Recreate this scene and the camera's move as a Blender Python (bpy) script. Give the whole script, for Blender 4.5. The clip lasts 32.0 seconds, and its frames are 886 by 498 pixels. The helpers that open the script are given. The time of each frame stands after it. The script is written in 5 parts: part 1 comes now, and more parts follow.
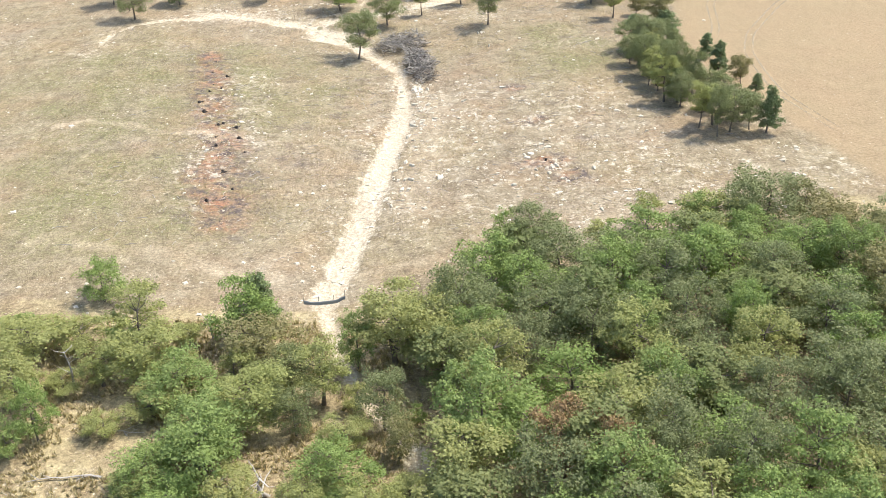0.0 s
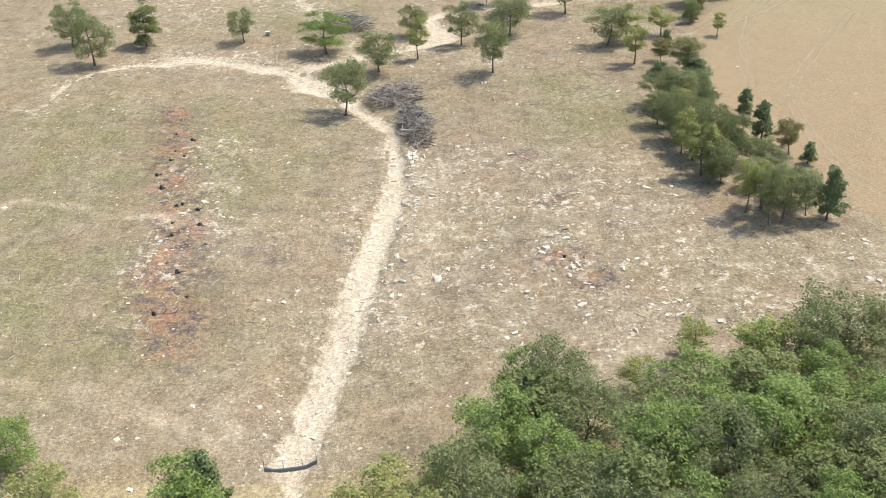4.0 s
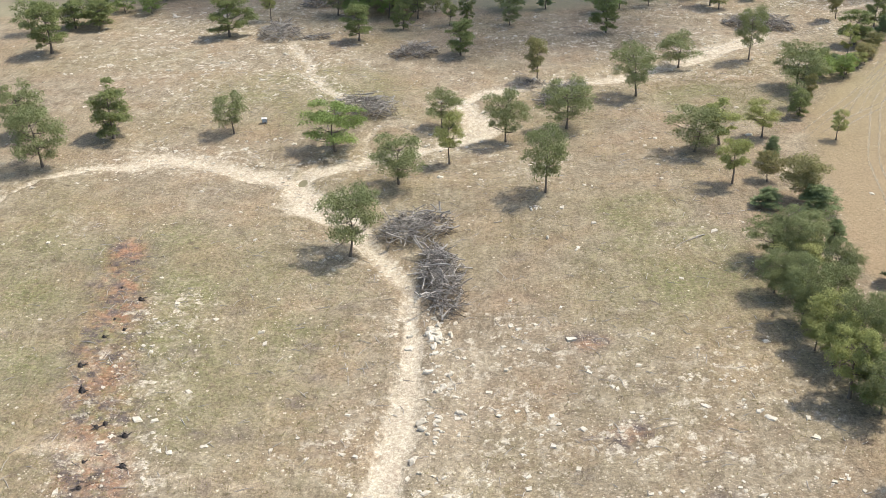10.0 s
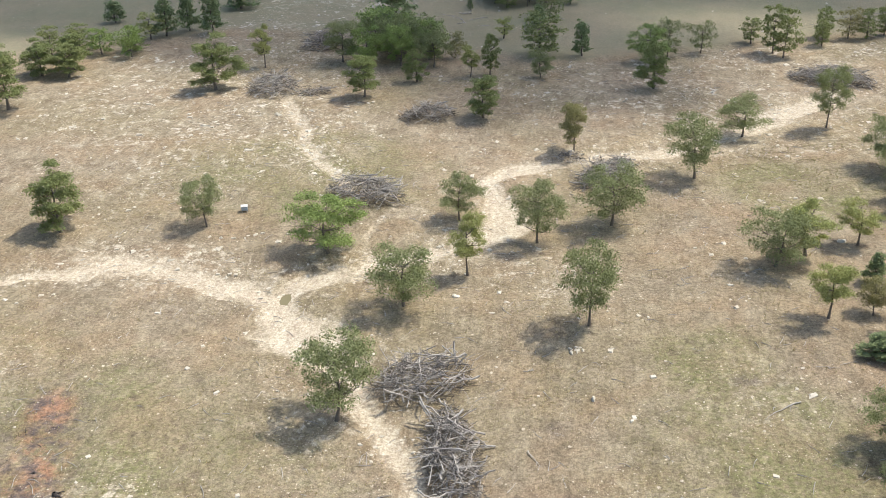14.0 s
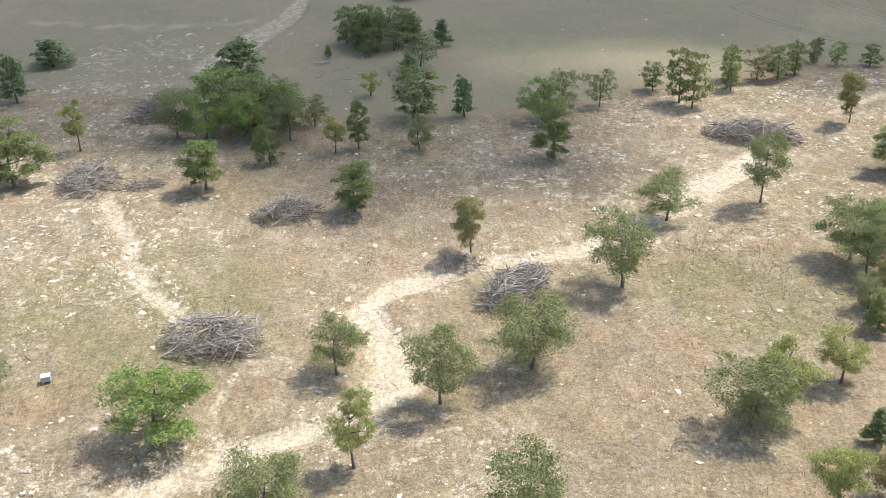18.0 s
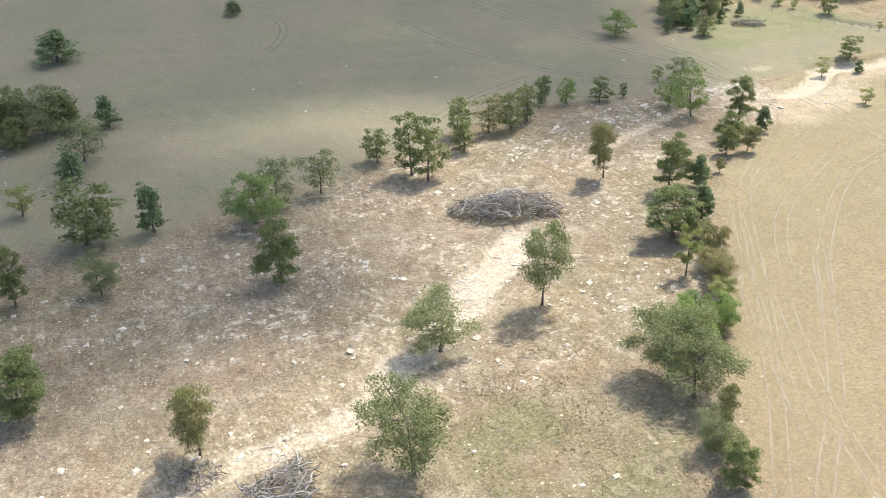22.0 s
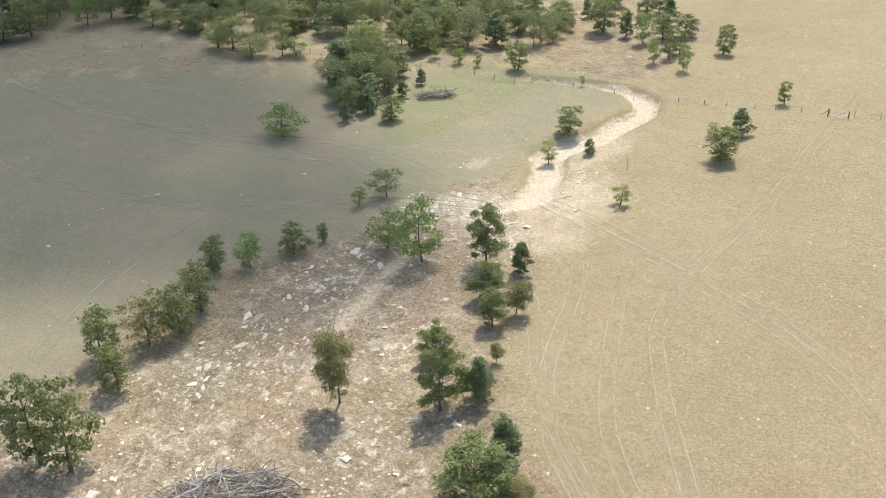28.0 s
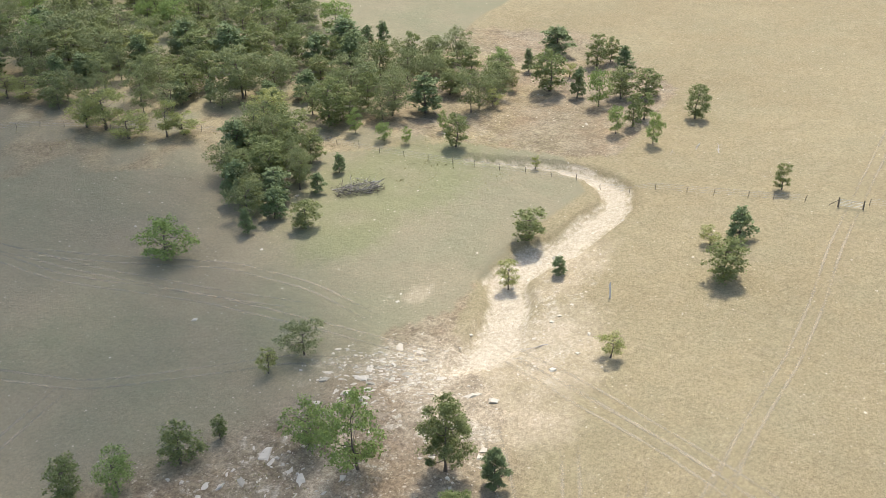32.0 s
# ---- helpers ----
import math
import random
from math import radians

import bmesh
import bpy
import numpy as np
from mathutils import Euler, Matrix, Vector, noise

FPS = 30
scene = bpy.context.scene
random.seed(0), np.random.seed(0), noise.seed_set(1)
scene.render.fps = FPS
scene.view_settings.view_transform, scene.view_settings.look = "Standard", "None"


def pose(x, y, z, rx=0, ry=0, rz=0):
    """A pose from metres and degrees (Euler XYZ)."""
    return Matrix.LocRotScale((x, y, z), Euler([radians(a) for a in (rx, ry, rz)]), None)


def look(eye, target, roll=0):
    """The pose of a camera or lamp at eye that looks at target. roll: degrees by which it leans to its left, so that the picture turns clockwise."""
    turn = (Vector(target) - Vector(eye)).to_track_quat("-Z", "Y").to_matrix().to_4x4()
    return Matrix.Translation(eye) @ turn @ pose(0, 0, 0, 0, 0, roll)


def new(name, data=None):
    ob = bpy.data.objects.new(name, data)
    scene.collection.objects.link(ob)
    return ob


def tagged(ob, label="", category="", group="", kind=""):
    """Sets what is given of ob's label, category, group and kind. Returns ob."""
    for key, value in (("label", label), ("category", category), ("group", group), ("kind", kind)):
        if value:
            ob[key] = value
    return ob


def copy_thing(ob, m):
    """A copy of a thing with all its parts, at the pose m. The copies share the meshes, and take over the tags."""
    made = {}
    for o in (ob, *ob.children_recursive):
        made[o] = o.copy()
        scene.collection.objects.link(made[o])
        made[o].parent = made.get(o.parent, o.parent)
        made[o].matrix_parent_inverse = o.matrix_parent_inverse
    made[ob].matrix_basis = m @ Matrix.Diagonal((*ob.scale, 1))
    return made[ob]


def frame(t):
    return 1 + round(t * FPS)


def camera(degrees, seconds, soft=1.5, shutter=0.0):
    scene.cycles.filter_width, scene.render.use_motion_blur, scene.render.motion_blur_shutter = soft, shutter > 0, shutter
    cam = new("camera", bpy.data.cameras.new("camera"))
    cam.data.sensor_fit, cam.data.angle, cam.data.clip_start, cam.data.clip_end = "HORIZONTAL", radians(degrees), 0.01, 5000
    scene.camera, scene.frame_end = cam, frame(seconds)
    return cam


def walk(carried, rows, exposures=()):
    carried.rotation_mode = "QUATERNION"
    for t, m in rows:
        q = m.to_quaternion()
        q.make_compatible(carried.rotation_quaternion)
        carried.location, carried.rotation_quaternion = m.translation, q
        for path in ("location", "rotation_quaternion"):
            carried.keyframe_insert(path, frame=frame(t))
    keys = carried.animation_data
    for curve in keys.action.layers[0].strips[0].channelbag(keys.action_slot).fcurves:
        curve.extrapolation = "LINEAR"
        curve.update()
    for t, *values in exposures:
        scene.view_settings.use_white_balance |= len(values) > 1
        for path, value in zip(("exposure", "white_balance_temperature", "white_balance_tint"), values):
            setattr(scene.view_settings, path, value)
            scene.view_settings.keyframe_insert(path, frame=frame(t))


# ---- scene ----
cam = camera(47.6, 32.0, soft=0.7)
METRES, EYE, TILT, LEAN, TURN = 320.0, 70.72, 0.0, 0.0, 0.0
ROWS = [
    (0.0, 0.0, 0.0, 0.0, -0.85, -28.96, 1.54),
    (0.5, 0.0003, 0.0115, -0.0001, -0.85, -28.93, 1.57),
    (1.0, 0.0007, 0.0235, -0.0001, -0.84, -28.91, 1.61),
    (1.5, 0.0011, 0.0361, 0.0001, -0.85, -28.91, 1.65),
    (2.0, 0.0014, 0.0491, 0.0003, -0.86, -28.89, 1.67),
    (2.5, 0.0018, 0.0624, 0.0003, -0.84, -28.88, 1.68),
    (3.0, 0.0023, 0.0759, 0.0003, -0.85, -28.84, 1.71),
    (3.5, 0.0027, 0.0896, 0.0004, -0.85, -28.83, 1.71),
    (5.5, 0.0043, 0.1458, 0.0008, -0.89, -28.79, 1.77),
    (6.0, 0.0047, 0.1603, 0.0008, -0.9, -28.78, 1.78),
    (6.5, 0.005, 0.175, 0.0009, -0.89, -28.77, 1.77),
    (7.0, 0.0054, 0.1899, 0.001, -0.83, -28.76, 1.78),
    (7.5, 0.0056, 0.2049, 0.0011, -0.6, -28.73, 1.78),
    (8.0, 0.0061, 0.22, 0.001, -0.29, -28.69, 1.77),
    (8.5, 0.0061, 0.2351, 0.0014, 0.06, -28.67, 1.76),
    (9.0, 0.0064, 0.2504, 0.0015, 0.53, -28.64, 1.75),
    (9.5, 0.0069, 0.2658, 0.0017, 1.11, -28.62, 1.76),
    (10.0, 0.007, 0.2811, 0.0018, 1.66, -28.6, 1.75),
    (10.5, 0.0071, 0.2964, 0.002, 2.2, -28.59, 1.76),
    (11.0, 0.007, 0.3118, 0.0022, 2.7, -28.58, 1.76),
    (11.5, 0.0072, 0.3273, 0.0022, 3.03, -28.56, 1.76),
    (12.0, 0.0069, 0.3429, 0.0022, 3.02, -28.56, 1.77),
    (12.5, 0.0066, 0.3584, 0.0023, 3.03, -28.57, 1.76),
    (13.0, 0.0061, 0.374, 0.0023, 3.01, -28.59, 1.76),
    (13.5, 0.0056, 0.3899, 0.0021, 2.99, -28.6, 1.78),
    (15.5, 0.0033, 0.4537, 0.0019, 2.83, -28.64, 1.71),
    (16.0, 0.0026, 0.4698, 0.0017, 2.33, -28.65, 1.7),
    (16.5, 0.0021, 0.486, 0.0015, 0.94, -28.67, 1.69),
    (17.0, 0.0017, 0.5023, 0.0012, -0.95, -28.72, 1.69),
    (17.5, 0.0012, 0.5185, 0.0013, -3.22, -28.8, 1.67),
    (18.0, 0.0007, 0.5349, 0.0012, -5.36, -28.85, 1.63),
    (18.5, 0.0012, 0.5512, 0.001, -7.53, -28.88, 1.63),
    (19.0, 0.0016, 0.5675, 0.0011, -10.15, -28.96, 1.59),
    (19.5, 0.0024, 0.584, 0.0008, -12.81, -29.01, 1.53),
    (20.0, 0.0034, 0.6004, 0.0007, -15.32, -29.09, 1.47),
    (20.5, 0.0055, 0.6167, 0.0008, -17.49, -29.17, 1.42),
    (21.0, 0.0085, 0.6327, 0.0003, -19.68, -29.18, 1.42),
    (21.5, 0.0117, 0.6492, 0.0001, -22.09, -29.23, 1.38),
    (22.0, 0.0152, 0.6656, 0.0, -24.62, -29.3, 1.3),
    (22.5, 0.0197, 0.6817, -0.0001, -26.98, -29.34, 1.28),
    (23.0, 0.0247, 0.6976, -0.0003, -29.14, -29.39, 1.26),
    (23.5, 0.0301, 0.7136, -0.0007, -30.86, -29.42, 1.19),
    (24.0, 0.0365, 0.729, -0.0007, -32.42, -29.46, 1.16),
    (24.5, 0.0432, 0.7442, -0.0008, -34.28, -29.51, 1.11),
    (25.0, 0.0504, 0.7594, -0.001, -36.48, -29.56, 1.05),
    (25.5, 0.0583, 0.7742, -0.0011, -38.11, -29.61, 1.01),
    (27.5, 0.0947, 0.8295, -0.0026, -45.3, -29.62, 0.97),
    (28.0, 0.1044, 0.8427, -0.0023, -47.09, -29.66, 0.88),
    (28.5, 0.1151, 0.8555, -0.0025, -48.91, -29.67, 0.86),
    (29.0, 0.1258, 0.8683, -0.0026, -49.88, -29.69, 0.82),
    (29.5, 0.1373, 0.8804, -0.0025, -50.77, -29.71, 0.81),
    (30.0, 0.1488, 0.8924, -0.0028, -51.46, -29.72, 0.8),
    (30.5, 0.1609, 0.9037, -0.003, -52.17, -29.75, 0.8),
    (31.0, 0.1729, 0.9151, -0.0031, -52.46, -29.78, 0.79),
    (31.5, 0.1855, 0.926, -0.003, -52.45, -29.8, 0.8),
    (32.0, 0.1982, 0.937, -0.0035, -52.47, -29.78, 0.79),
]
walk(cam, [(t, pose(0, 0, EYE, TILT, LEAN, TURN) @ pose(METRES * x, METRES * y, METRES * z, 90 + pitch, roll, yaw)) for t, x, y, z, yaw, pitch, roll in ROWS],
     exposures=[(0.0, 0.76), (2.0, 0.56), (3.5, 0.5), (6.0, 0.33), (13.0, 0.4), (16.0, 0.46), (18.0, 0.6), (20.5, 0.7), (24.0, 0.65), (28.0, 0.52), (32.0, 0.45)])

# ---- daylight ----
SUN_AZ, SUN_EL = 25.0, 59.0          # degrees: from +x towards +y, and above the horizon
world = bpy.data.worlds.new("sky")
scene.world = world
world.use_nodes = True
sky = world.node_tree.nodes.new("ShaderNodeTexSky")
sky.sky_type, sky.sun_disc = "NISHITA", False
sky.sun_elevation, sky.sun_rotation = radians(SUN_EL), radians(90 - SUN_AZ)
sky.air_density, sky.dust_density = 1.0, 2.4
back = world.node_tree.nodes["Background"]
world.node_tree.links.new(sky.outputs[0], back.inputs[0])
back.inputs[1].default_value = 0.15
lamp = bpy.data.lights.new("sun", "SUN")
lamp.energy, lamp.angle, lamp.color = 2.8, radians(0.53), (1.0, 0.94, 0.84)
sun = new("sun", lamp)
TO_SUN = Vector((math.cos(radians(SUN_EL)) * math.cos(radians(SUN_AZ)), math.cos(radians(SUN_EL)) * math.sin(radians(SUN_AZ)), math.sin(radians(SUN_EL))))
sun.matrix_world = look(TO_SUN * 400 + Vector((60, 250, 0)), (60, 250, 0))


# ---- materials ----
class Nodes:
    """Short hand for building a node material."""

    def __init__(self, name):
        self.mat = bpy.data.materials.new(name)
        self.mat.use_nodes = True
        self.tree = self.mat.node_tree
        self.bsdf = self.tree.nodes["Principled BSDF"]
        self.out = self.tree.nodes["Material Output"]
        self.place = self.tree.nodes.new("ShaderNodeTexCoord").outputs["Object"]

    def node(self, kind, **sockets):
        n = self.tree.nodes.new(kind)
        for k, v in sockets.items():
            self.plug(n.inputs[k.replace("_", " ")], v)
        return n

    def plug(self, socket, v):
        if isinstance(v, bpy.types.NodeSocket):
            self.tree.links.new(v, socket)
        elif isinstance(v, tuple) and len(v) == 3 and socket.type == "RGBA":
            socket.default_value = (*v, 1)
        else:
            socket.default_value = v

    def noise(self, scale, detail=4, rough=0.55, at=None):
        n = self.node("ShaderNodeTexNoise", Vector=at or self.place, Scale=scale, Detail=detail, Roughness=rough)
        return n.outputs[0]

    def ramp(self, v, a, b, lo=0.0, hi=1.0):
        n = self.node("ShaderNodeMapRange", Value=v)
        for i, q in ((1, a), (2, b), (3, lo), (4, hi)):
            self.plug(n.inputs[i], q)
        return n.outputs[0]

    def math(self, op, a, b=0.5):
        n = self.tree.nodes.new("ShaderNodeMath")
        n.operation = op
        self.plug(n.inputs[0], a), self.plug(n.inputs[1], b)
        return n.outputs[0]

    def mix(self, f, a, b, blend="MIX"):
        n = self.tree.nodes.new("ShaderNodeMix")
        n.data_type, n.blend_type = "RGBA", blend
        self.plug(n.inputs[0], f), self.plug(n.inputs[6], a), self.plug(n.inputs[7], b)
        return n.outputs[2]

    def attr(self, name):
        n = self.tree.nodes.new("ShaderNodeAttribute")
        n.attribute_name = name
        return n.outputs["Fac"]

    def bump(self, height, strength, distance):
        n = self.node("ShaderNodeBump", Strength=strength, Distance=distance, Height=height)
        self.tree.links.new(n.outputs[0], self.bsdf.inputs["Normal"])

    def done(self, colour, rough=0.9, spec=0.2):
        self.plug(self.bsdf.inputs["Base Color"], colour)
        self.plug(self.bsdf.inputs["Roughness"], rough)
        self.bsdf.inputs["Specular IOR Level"].default_value = spec
        return self.mat


def leaf_material(name, dark, light, tint, sheer=0.3):
    """Foliage: leaf by leaf between two greens, with a tint that differs from tree to tree."""
    n = Nodes(name)
    leaf = n.node("ShaderNodeNewGeometry").outputs["Random Per Island"]
    tree = n.node("ShaderNodeObjectInfo").outputs["Random"]
    patch = n.ramp(n.noise(0.6, 2), 0.35, 0.65)
    c = n.mix(leaf, dark, light)
    c = n.mix(n.math("MULTIPLY", patch, 0.5), c, light)
    c = n.mix(n.math("MULTIPLY", tree, 0.6), c, tint)
    c = n.mix(1.0, c, n.mix(n.ramp(n.noise(6.5, 3, 0.7), 0.36, 0.64), (0.86, 0.87, 0.88), (1.28, 1.26, 1.2)), "MULTIPLY")
    n.done(c, 0.65, 0.18)
    sheer_node = n.node("ShaderNodeBsdfTranslucent", Color=n.mix(0.4, c, (0.17, 0.19, 0.055)))
    both = n.node("ShaderNodeMixShader", Fac=sheer)
    n.tree.links.new(n.bsdf.outputs[0], both.inputs[1])
    n.tree.links.new(sheer_node.outputs[0], both.inputs[2])
    n.tree.links.new(both.outputs[0], n.out.inputs[0])
    return n.mat


def wood_material(name, a, b, scale=3.0):
    n = Nodes(name)
    grain = n.noise(scale, 6, 0.7)
    each = n.node("ShaderNodeNewGeometry").outputs["Random Per Island"]
    c = n.mix(n.ramp(grain, 0.3, 0.7), a, b)
    c = n.mix(n.math("MULTIPLY", each, 0.5), c, tuple(0.5 * q for q in a))
    n.bump(grain, 0.5, 0.05)
    return n.done(c, 0.88, 0.15)


def stone_material(name, a, b, c3):
    n = Nodes(name)
    each = n.node("ShaderNodeNewGeometry").outputs["Random Per Island"]
    one = n.node("ShaderNodeObjectInfo").outputs["Random"]
    blot = n.noise(1.7, 6, 0.65)
    c = n.mix(n.ramp(blot, 0.35, 0.7), a, b)
    c = n.mix(n.math("MULTIPLY", n.math("FRACT", n.math("ADD", each, one), 0), 0.6), c, c3)
    n.bump(n.noise(6, 6, 0.7), 0.5, 0.06)
    return n.done(c, 0.93, 0.15)


def ground_material():
    n = Nodes("dry_ground")
    sand, stone, field, past, burn, ash, green, rut, litter = (n.attr(k) for k in ("sand", "stone", "field", "pasture", "burn", "ash", "green", "rut", "litter"))
    clay = n.attr("clay")
    wide, mid, fine, grain = n.noise(0.028, 4), n.noise(0.2, 6, 0.65), n.noise(1.5, 6, 0.7), n.noise(6.0, 6, 0.8)
    patchy, blotch = n.noise(0.075, 6, 0.7), n.noise(0.42, 6, 0.72)
    # cleared land: grey-brown thatch, olive where grass still grows, rusty and pale bare soil
    c = n.mix(n.ramp(mid, 0.34, 0.66), (0.228, 0.187, 0.128), (0.352, 0.300, 0.212))
    c = n.mix(n.math("MULTIPLY", n.ramp(patchy, 0.46, 0.64), 0.8), c, (0.330, 0.248, 0.160))
    olive = n.math("MULTIPLY", n.ramp(wide, 0.42, 0.62), n.ramp(fine, 0.32, 0.6))
    c = n.mix(n.math("MULTIPLY", olive, 0.45), c, (0.255, 0.228, 0.112))
    c = n.mix(n.math("MULTIPLY", green, n.ramp(fine, 0.3, 0.62)), c, (0.205, 0.205, 0.095))
    pale = n.math("MULTIPLY", n.ramp(blotch, 0.5, 0.7), n.ramp(stone, 0.0, 0.8, 0.35, 1.0))
    c = n.mix(n.math("MULTIPLY", pale, 0.62), c, (0.47, 0.405, 0.298))
    dark = n.ramp(n.noise(0.3, 6, 0.75), 0.56, 0.72)
    c = n.mix(n.math("MULTIPLY", dark, 0.5), c, (0.175, 0.138, 0.104))
    spot = n.node("ShaderNodeTexVoronoi", Vector=n.place, Scale=0.45, Randomness=1.0)
    chosen = n.math("LESS_THAN", n.node("ShaderNodeSeparateColor", Color=spot.outputs["Color"]).outputs[1], 0.3)
    smear = n.ramp(n.math("ADD", spot.outputs["Distance"], n.math("MULTIPLY", n.math("SUBTRACT", n.noise(1.3, 6, 0.75), 0.5), 1.6)), 0.32, 0.1)
    c = n.mix(n.math("MULTIPLY", n.math("MULTIPLY", chosen, smear), 0.55), c, (0.14, 0.108, 0.08))
    # hay field and close-grazed pasture
    straw = n.mix(n.ramp(wide, 0.35, 0.65), (0.305, 0.254, 0.150), (0.346, 0.292, 0.176))
    straw = n.mix(n.math("MULTIPLY", n.ramp(patchy, 0.42, 0.66), 0.55), straw, (0.302, 0.274, 0.170))
    straw = n.mix(n.math("MULTIPLY", n.ramp(blotch, 0.5, 0.72), 0.35), straw, (0.43, 0.36, 0.245))
    straw = n.mix(n.math("MULTIPLY", clay, n.ramp(patchy, 0.25, 0.6, 0.55, 1.0)), straw, (0.348, 0.266, 0.166))
    c = n.mix(field, c, straw)
    graze = n.mix(n.ramp(wide, 0.38, 0.62), (0.300, 0.268, 0.178), (0.258, 0.252, 0.160))
    graze = n.mix(n.math("MULTIPLY", n.ramp(patchy, 0.42, 0.66), 0.5), graze, (0.350, 0.290, 0.195))
    graze = n.mix(n.math("MULTIPLY", green, 0.8), graze, (0.235, 0.245, 0.125))
    c = n.mix(past, c, graze)
    # leaf litter and straw under the trees
    under = n.mix(n.ramp(fine, 0.35, 0.65), (0.225, 0.178, 0.110), (0.41, 0.340, 0.20))
    c = n.mix(litter, c, n.mix(n.ramp(mid, 0.45, 0.62), under, (0.43, 0.365, 0.215)))
    # burnt strips
    red = n.mix(n.ramp(mid, 0.38, 0.62), (0.345, 0.175, 0.105), (0.40, 0.255, 0.170))
    c = n.mix(n.math("MULTIPLY", n.math("MULTIPLY", burn, n.ramp(n.noise(0.13, 3), 0.36, 0.56, 0.25, 1.0)), n.ramp(n.noise(0.24, 6, 0.76), 0.40, 0.53, 0.0, 0.9)), c, red)
    c = n.mix(n.math("MULTIPLY", ash, n.ramp(n.noise(0.4, 6, 0.78), 0.46, 0.6)), c, (0.135, 0.112, 0.102))
    c = n.mix(n.math("MULTIPLY", n.attr("smudge"), n.ramp(n.noise(0.5, 6, 0.7), 0.36, 0.62)), c, (0.165, 0.135, 0.115))
    # trodden paths, dry stream bed
    c = n.mix(n.math("MULTIPLY", rut, n.ramp(fine, 0.25, 0.6, 0.35, 0.9)), c, (0.52, 0.435, 0.31))
    ragged = n.math("MULTIPLY", n.math("SUBTRACT", n.noise(0.55, 8, 0.75), 0.5), 1.1)
    ragged = n.math("MULTIPLY", ragged, n.ramp(n.attr("firm"), 0.0, 1.0, 1.0, 0.25))
    edge = n.ramp(n.math("ADD", sand, ragged), 0.32, 0.68)
    bed = n.mix(n.ramp(mid, 0.35, 0.65), (0.61, 0.535, 0.405), (0.52, 0.45, 0.332))
    bed = n.mix(n.ramp(fine, 0.5, 0.75), bed, (0.70, 0.64, 0.515))
    bed = n.mix(n.math("MULTIPLY", n.ramp(n.noise(0.9, 6, 0.75), 0.5, 0.68), 0.5), bed, (0.44, 0.375, 0.27))
    whole = n.ramp(n.noise(0.7, 6, 0.78), 0.38, 0.58, 0.12, 1.0)
    c = n.mix(n.math("MULTIPLY", edge, n.math("MAXIMUM", whole, n.ramp(sand, 0.85, 1.0))), c, bed)
    # small pale stones lying everywhere, close together on the rubble
    for scale, reach, most in ((0.8, 0.16, 0.5), (1.7, 0.2, 0.6), (3.6, 0.24, 0.6)):
        cells = n.node("ShaderNodeTexVoronoi", Vector=n.place, Scale=scale, Randomness=1.0)
        pick = n.math("LESS_THAN", n.node("ShaderNodeSeparateColor", Color=cells.outputs["Color"]).outputs[0], n.math("MULTIPLY", n.ramp(stone, 0.0, 1.0, 0.03, most * 1.2), n.ramp(n.noise(0.16, 5, 0.7), 0.4, 0.66, 0.12, 1.0)))
        warp = n.math("ADD", cells.outputs["Distance"], n.math("MULTIPLY", n.math("SUBTRACT", grain, 0.5), 0.5))
        chip = n.math("MULTIPLY", pick, n.math("LESS_THAN", warp, reach))
        c = n.mix(n.math("MULTIPLY", chip, 0.9), c, (0.60, 0.535, 0.415))
    # bare bedrock showing through the thin soil
    rock = n.math("MULTIPLY", n.ramp(n.noise(0.62, 7, 0.72), 0.53, 0.59), n.ramp(n.noise(0.11, 4, 0.6), 0.42, 0.58))
    rock = n.math("MULTIPLY", rock, n.ramp(stone, 0.28, 0.85))
    c = n.mix(n.math("MULTIPLY", rock, 0.85), c, n.mix(n.ramp(fine, 0.35, 0.6), (0.46, 0.405, 0.31), (0.66, 0.60, 0.475)))
    # drag marks and flattened grass, streak by streak
    lay_of_grass = n.node("ShaderNodeMapping", Vector=n.place, Rotation=(0.0, 0.0, 0.5), Scale=(1.0, 0.45, 1.0)).outputs[0]
    across = n.node("ShaderNodeMapping", Vector=n.place, Rotation=(0.0, 0.0, 1.9), Scale=(1.0, 0.45, 1.0)).outputs[0]
    open_land = n.math("SUBTRACT", n.math("SUBTRACT", 1.0, n.math("MULTIPLY", field, 0.72)), n.math("MULTIPLY", past, 0.72))
    for at, scale, lo, hi in ((lay_of_grass, 0.5, 0.42, 0.57), (across, 1.3, 0.43, 0.58)):
        c = n.mix(n.math("MULTIPLY", open_land, 0.85), c, n.mix(n.ramp(n.noise(scale, 6, 0.72, at), 0.36, 0.64), (lo, lo, lo), (hi, hi, hi)), "OVERLAY")
    # tufts and thatch
    rough_land = n.math("SUBTRACT", n.math("SUBTRACT", 1.0, n.math("MULTIPLY", field, 0.35)), n.math("MULTIPLY", past, 0.62))
    c = n.mix(rough_land, c, n.mix(n.ramp(grain, 0.38, 0.62), (0.38, 0.375, 0.37), (0.63, 0.625, 0.62)), "OVERLAY")
    c = n.mix(n.math("MULTIPLY", rough_land, 0.9), c, n.mix(n.ramp(n.noise(2.3, 6, 0.75), 0.37, 0.63), (0.33, 0.325, 0.32), (0.67, 0.665, 0.66)), "OVERLAY")
    h = n.math("ADD", n.math("MULTIPLY", fine, 1.2), n.math("MULTIPLY", grain, 0.35))
    n.bump(h, 0.6, 0.25)
    return n.done(c, 0.95, 0.1)


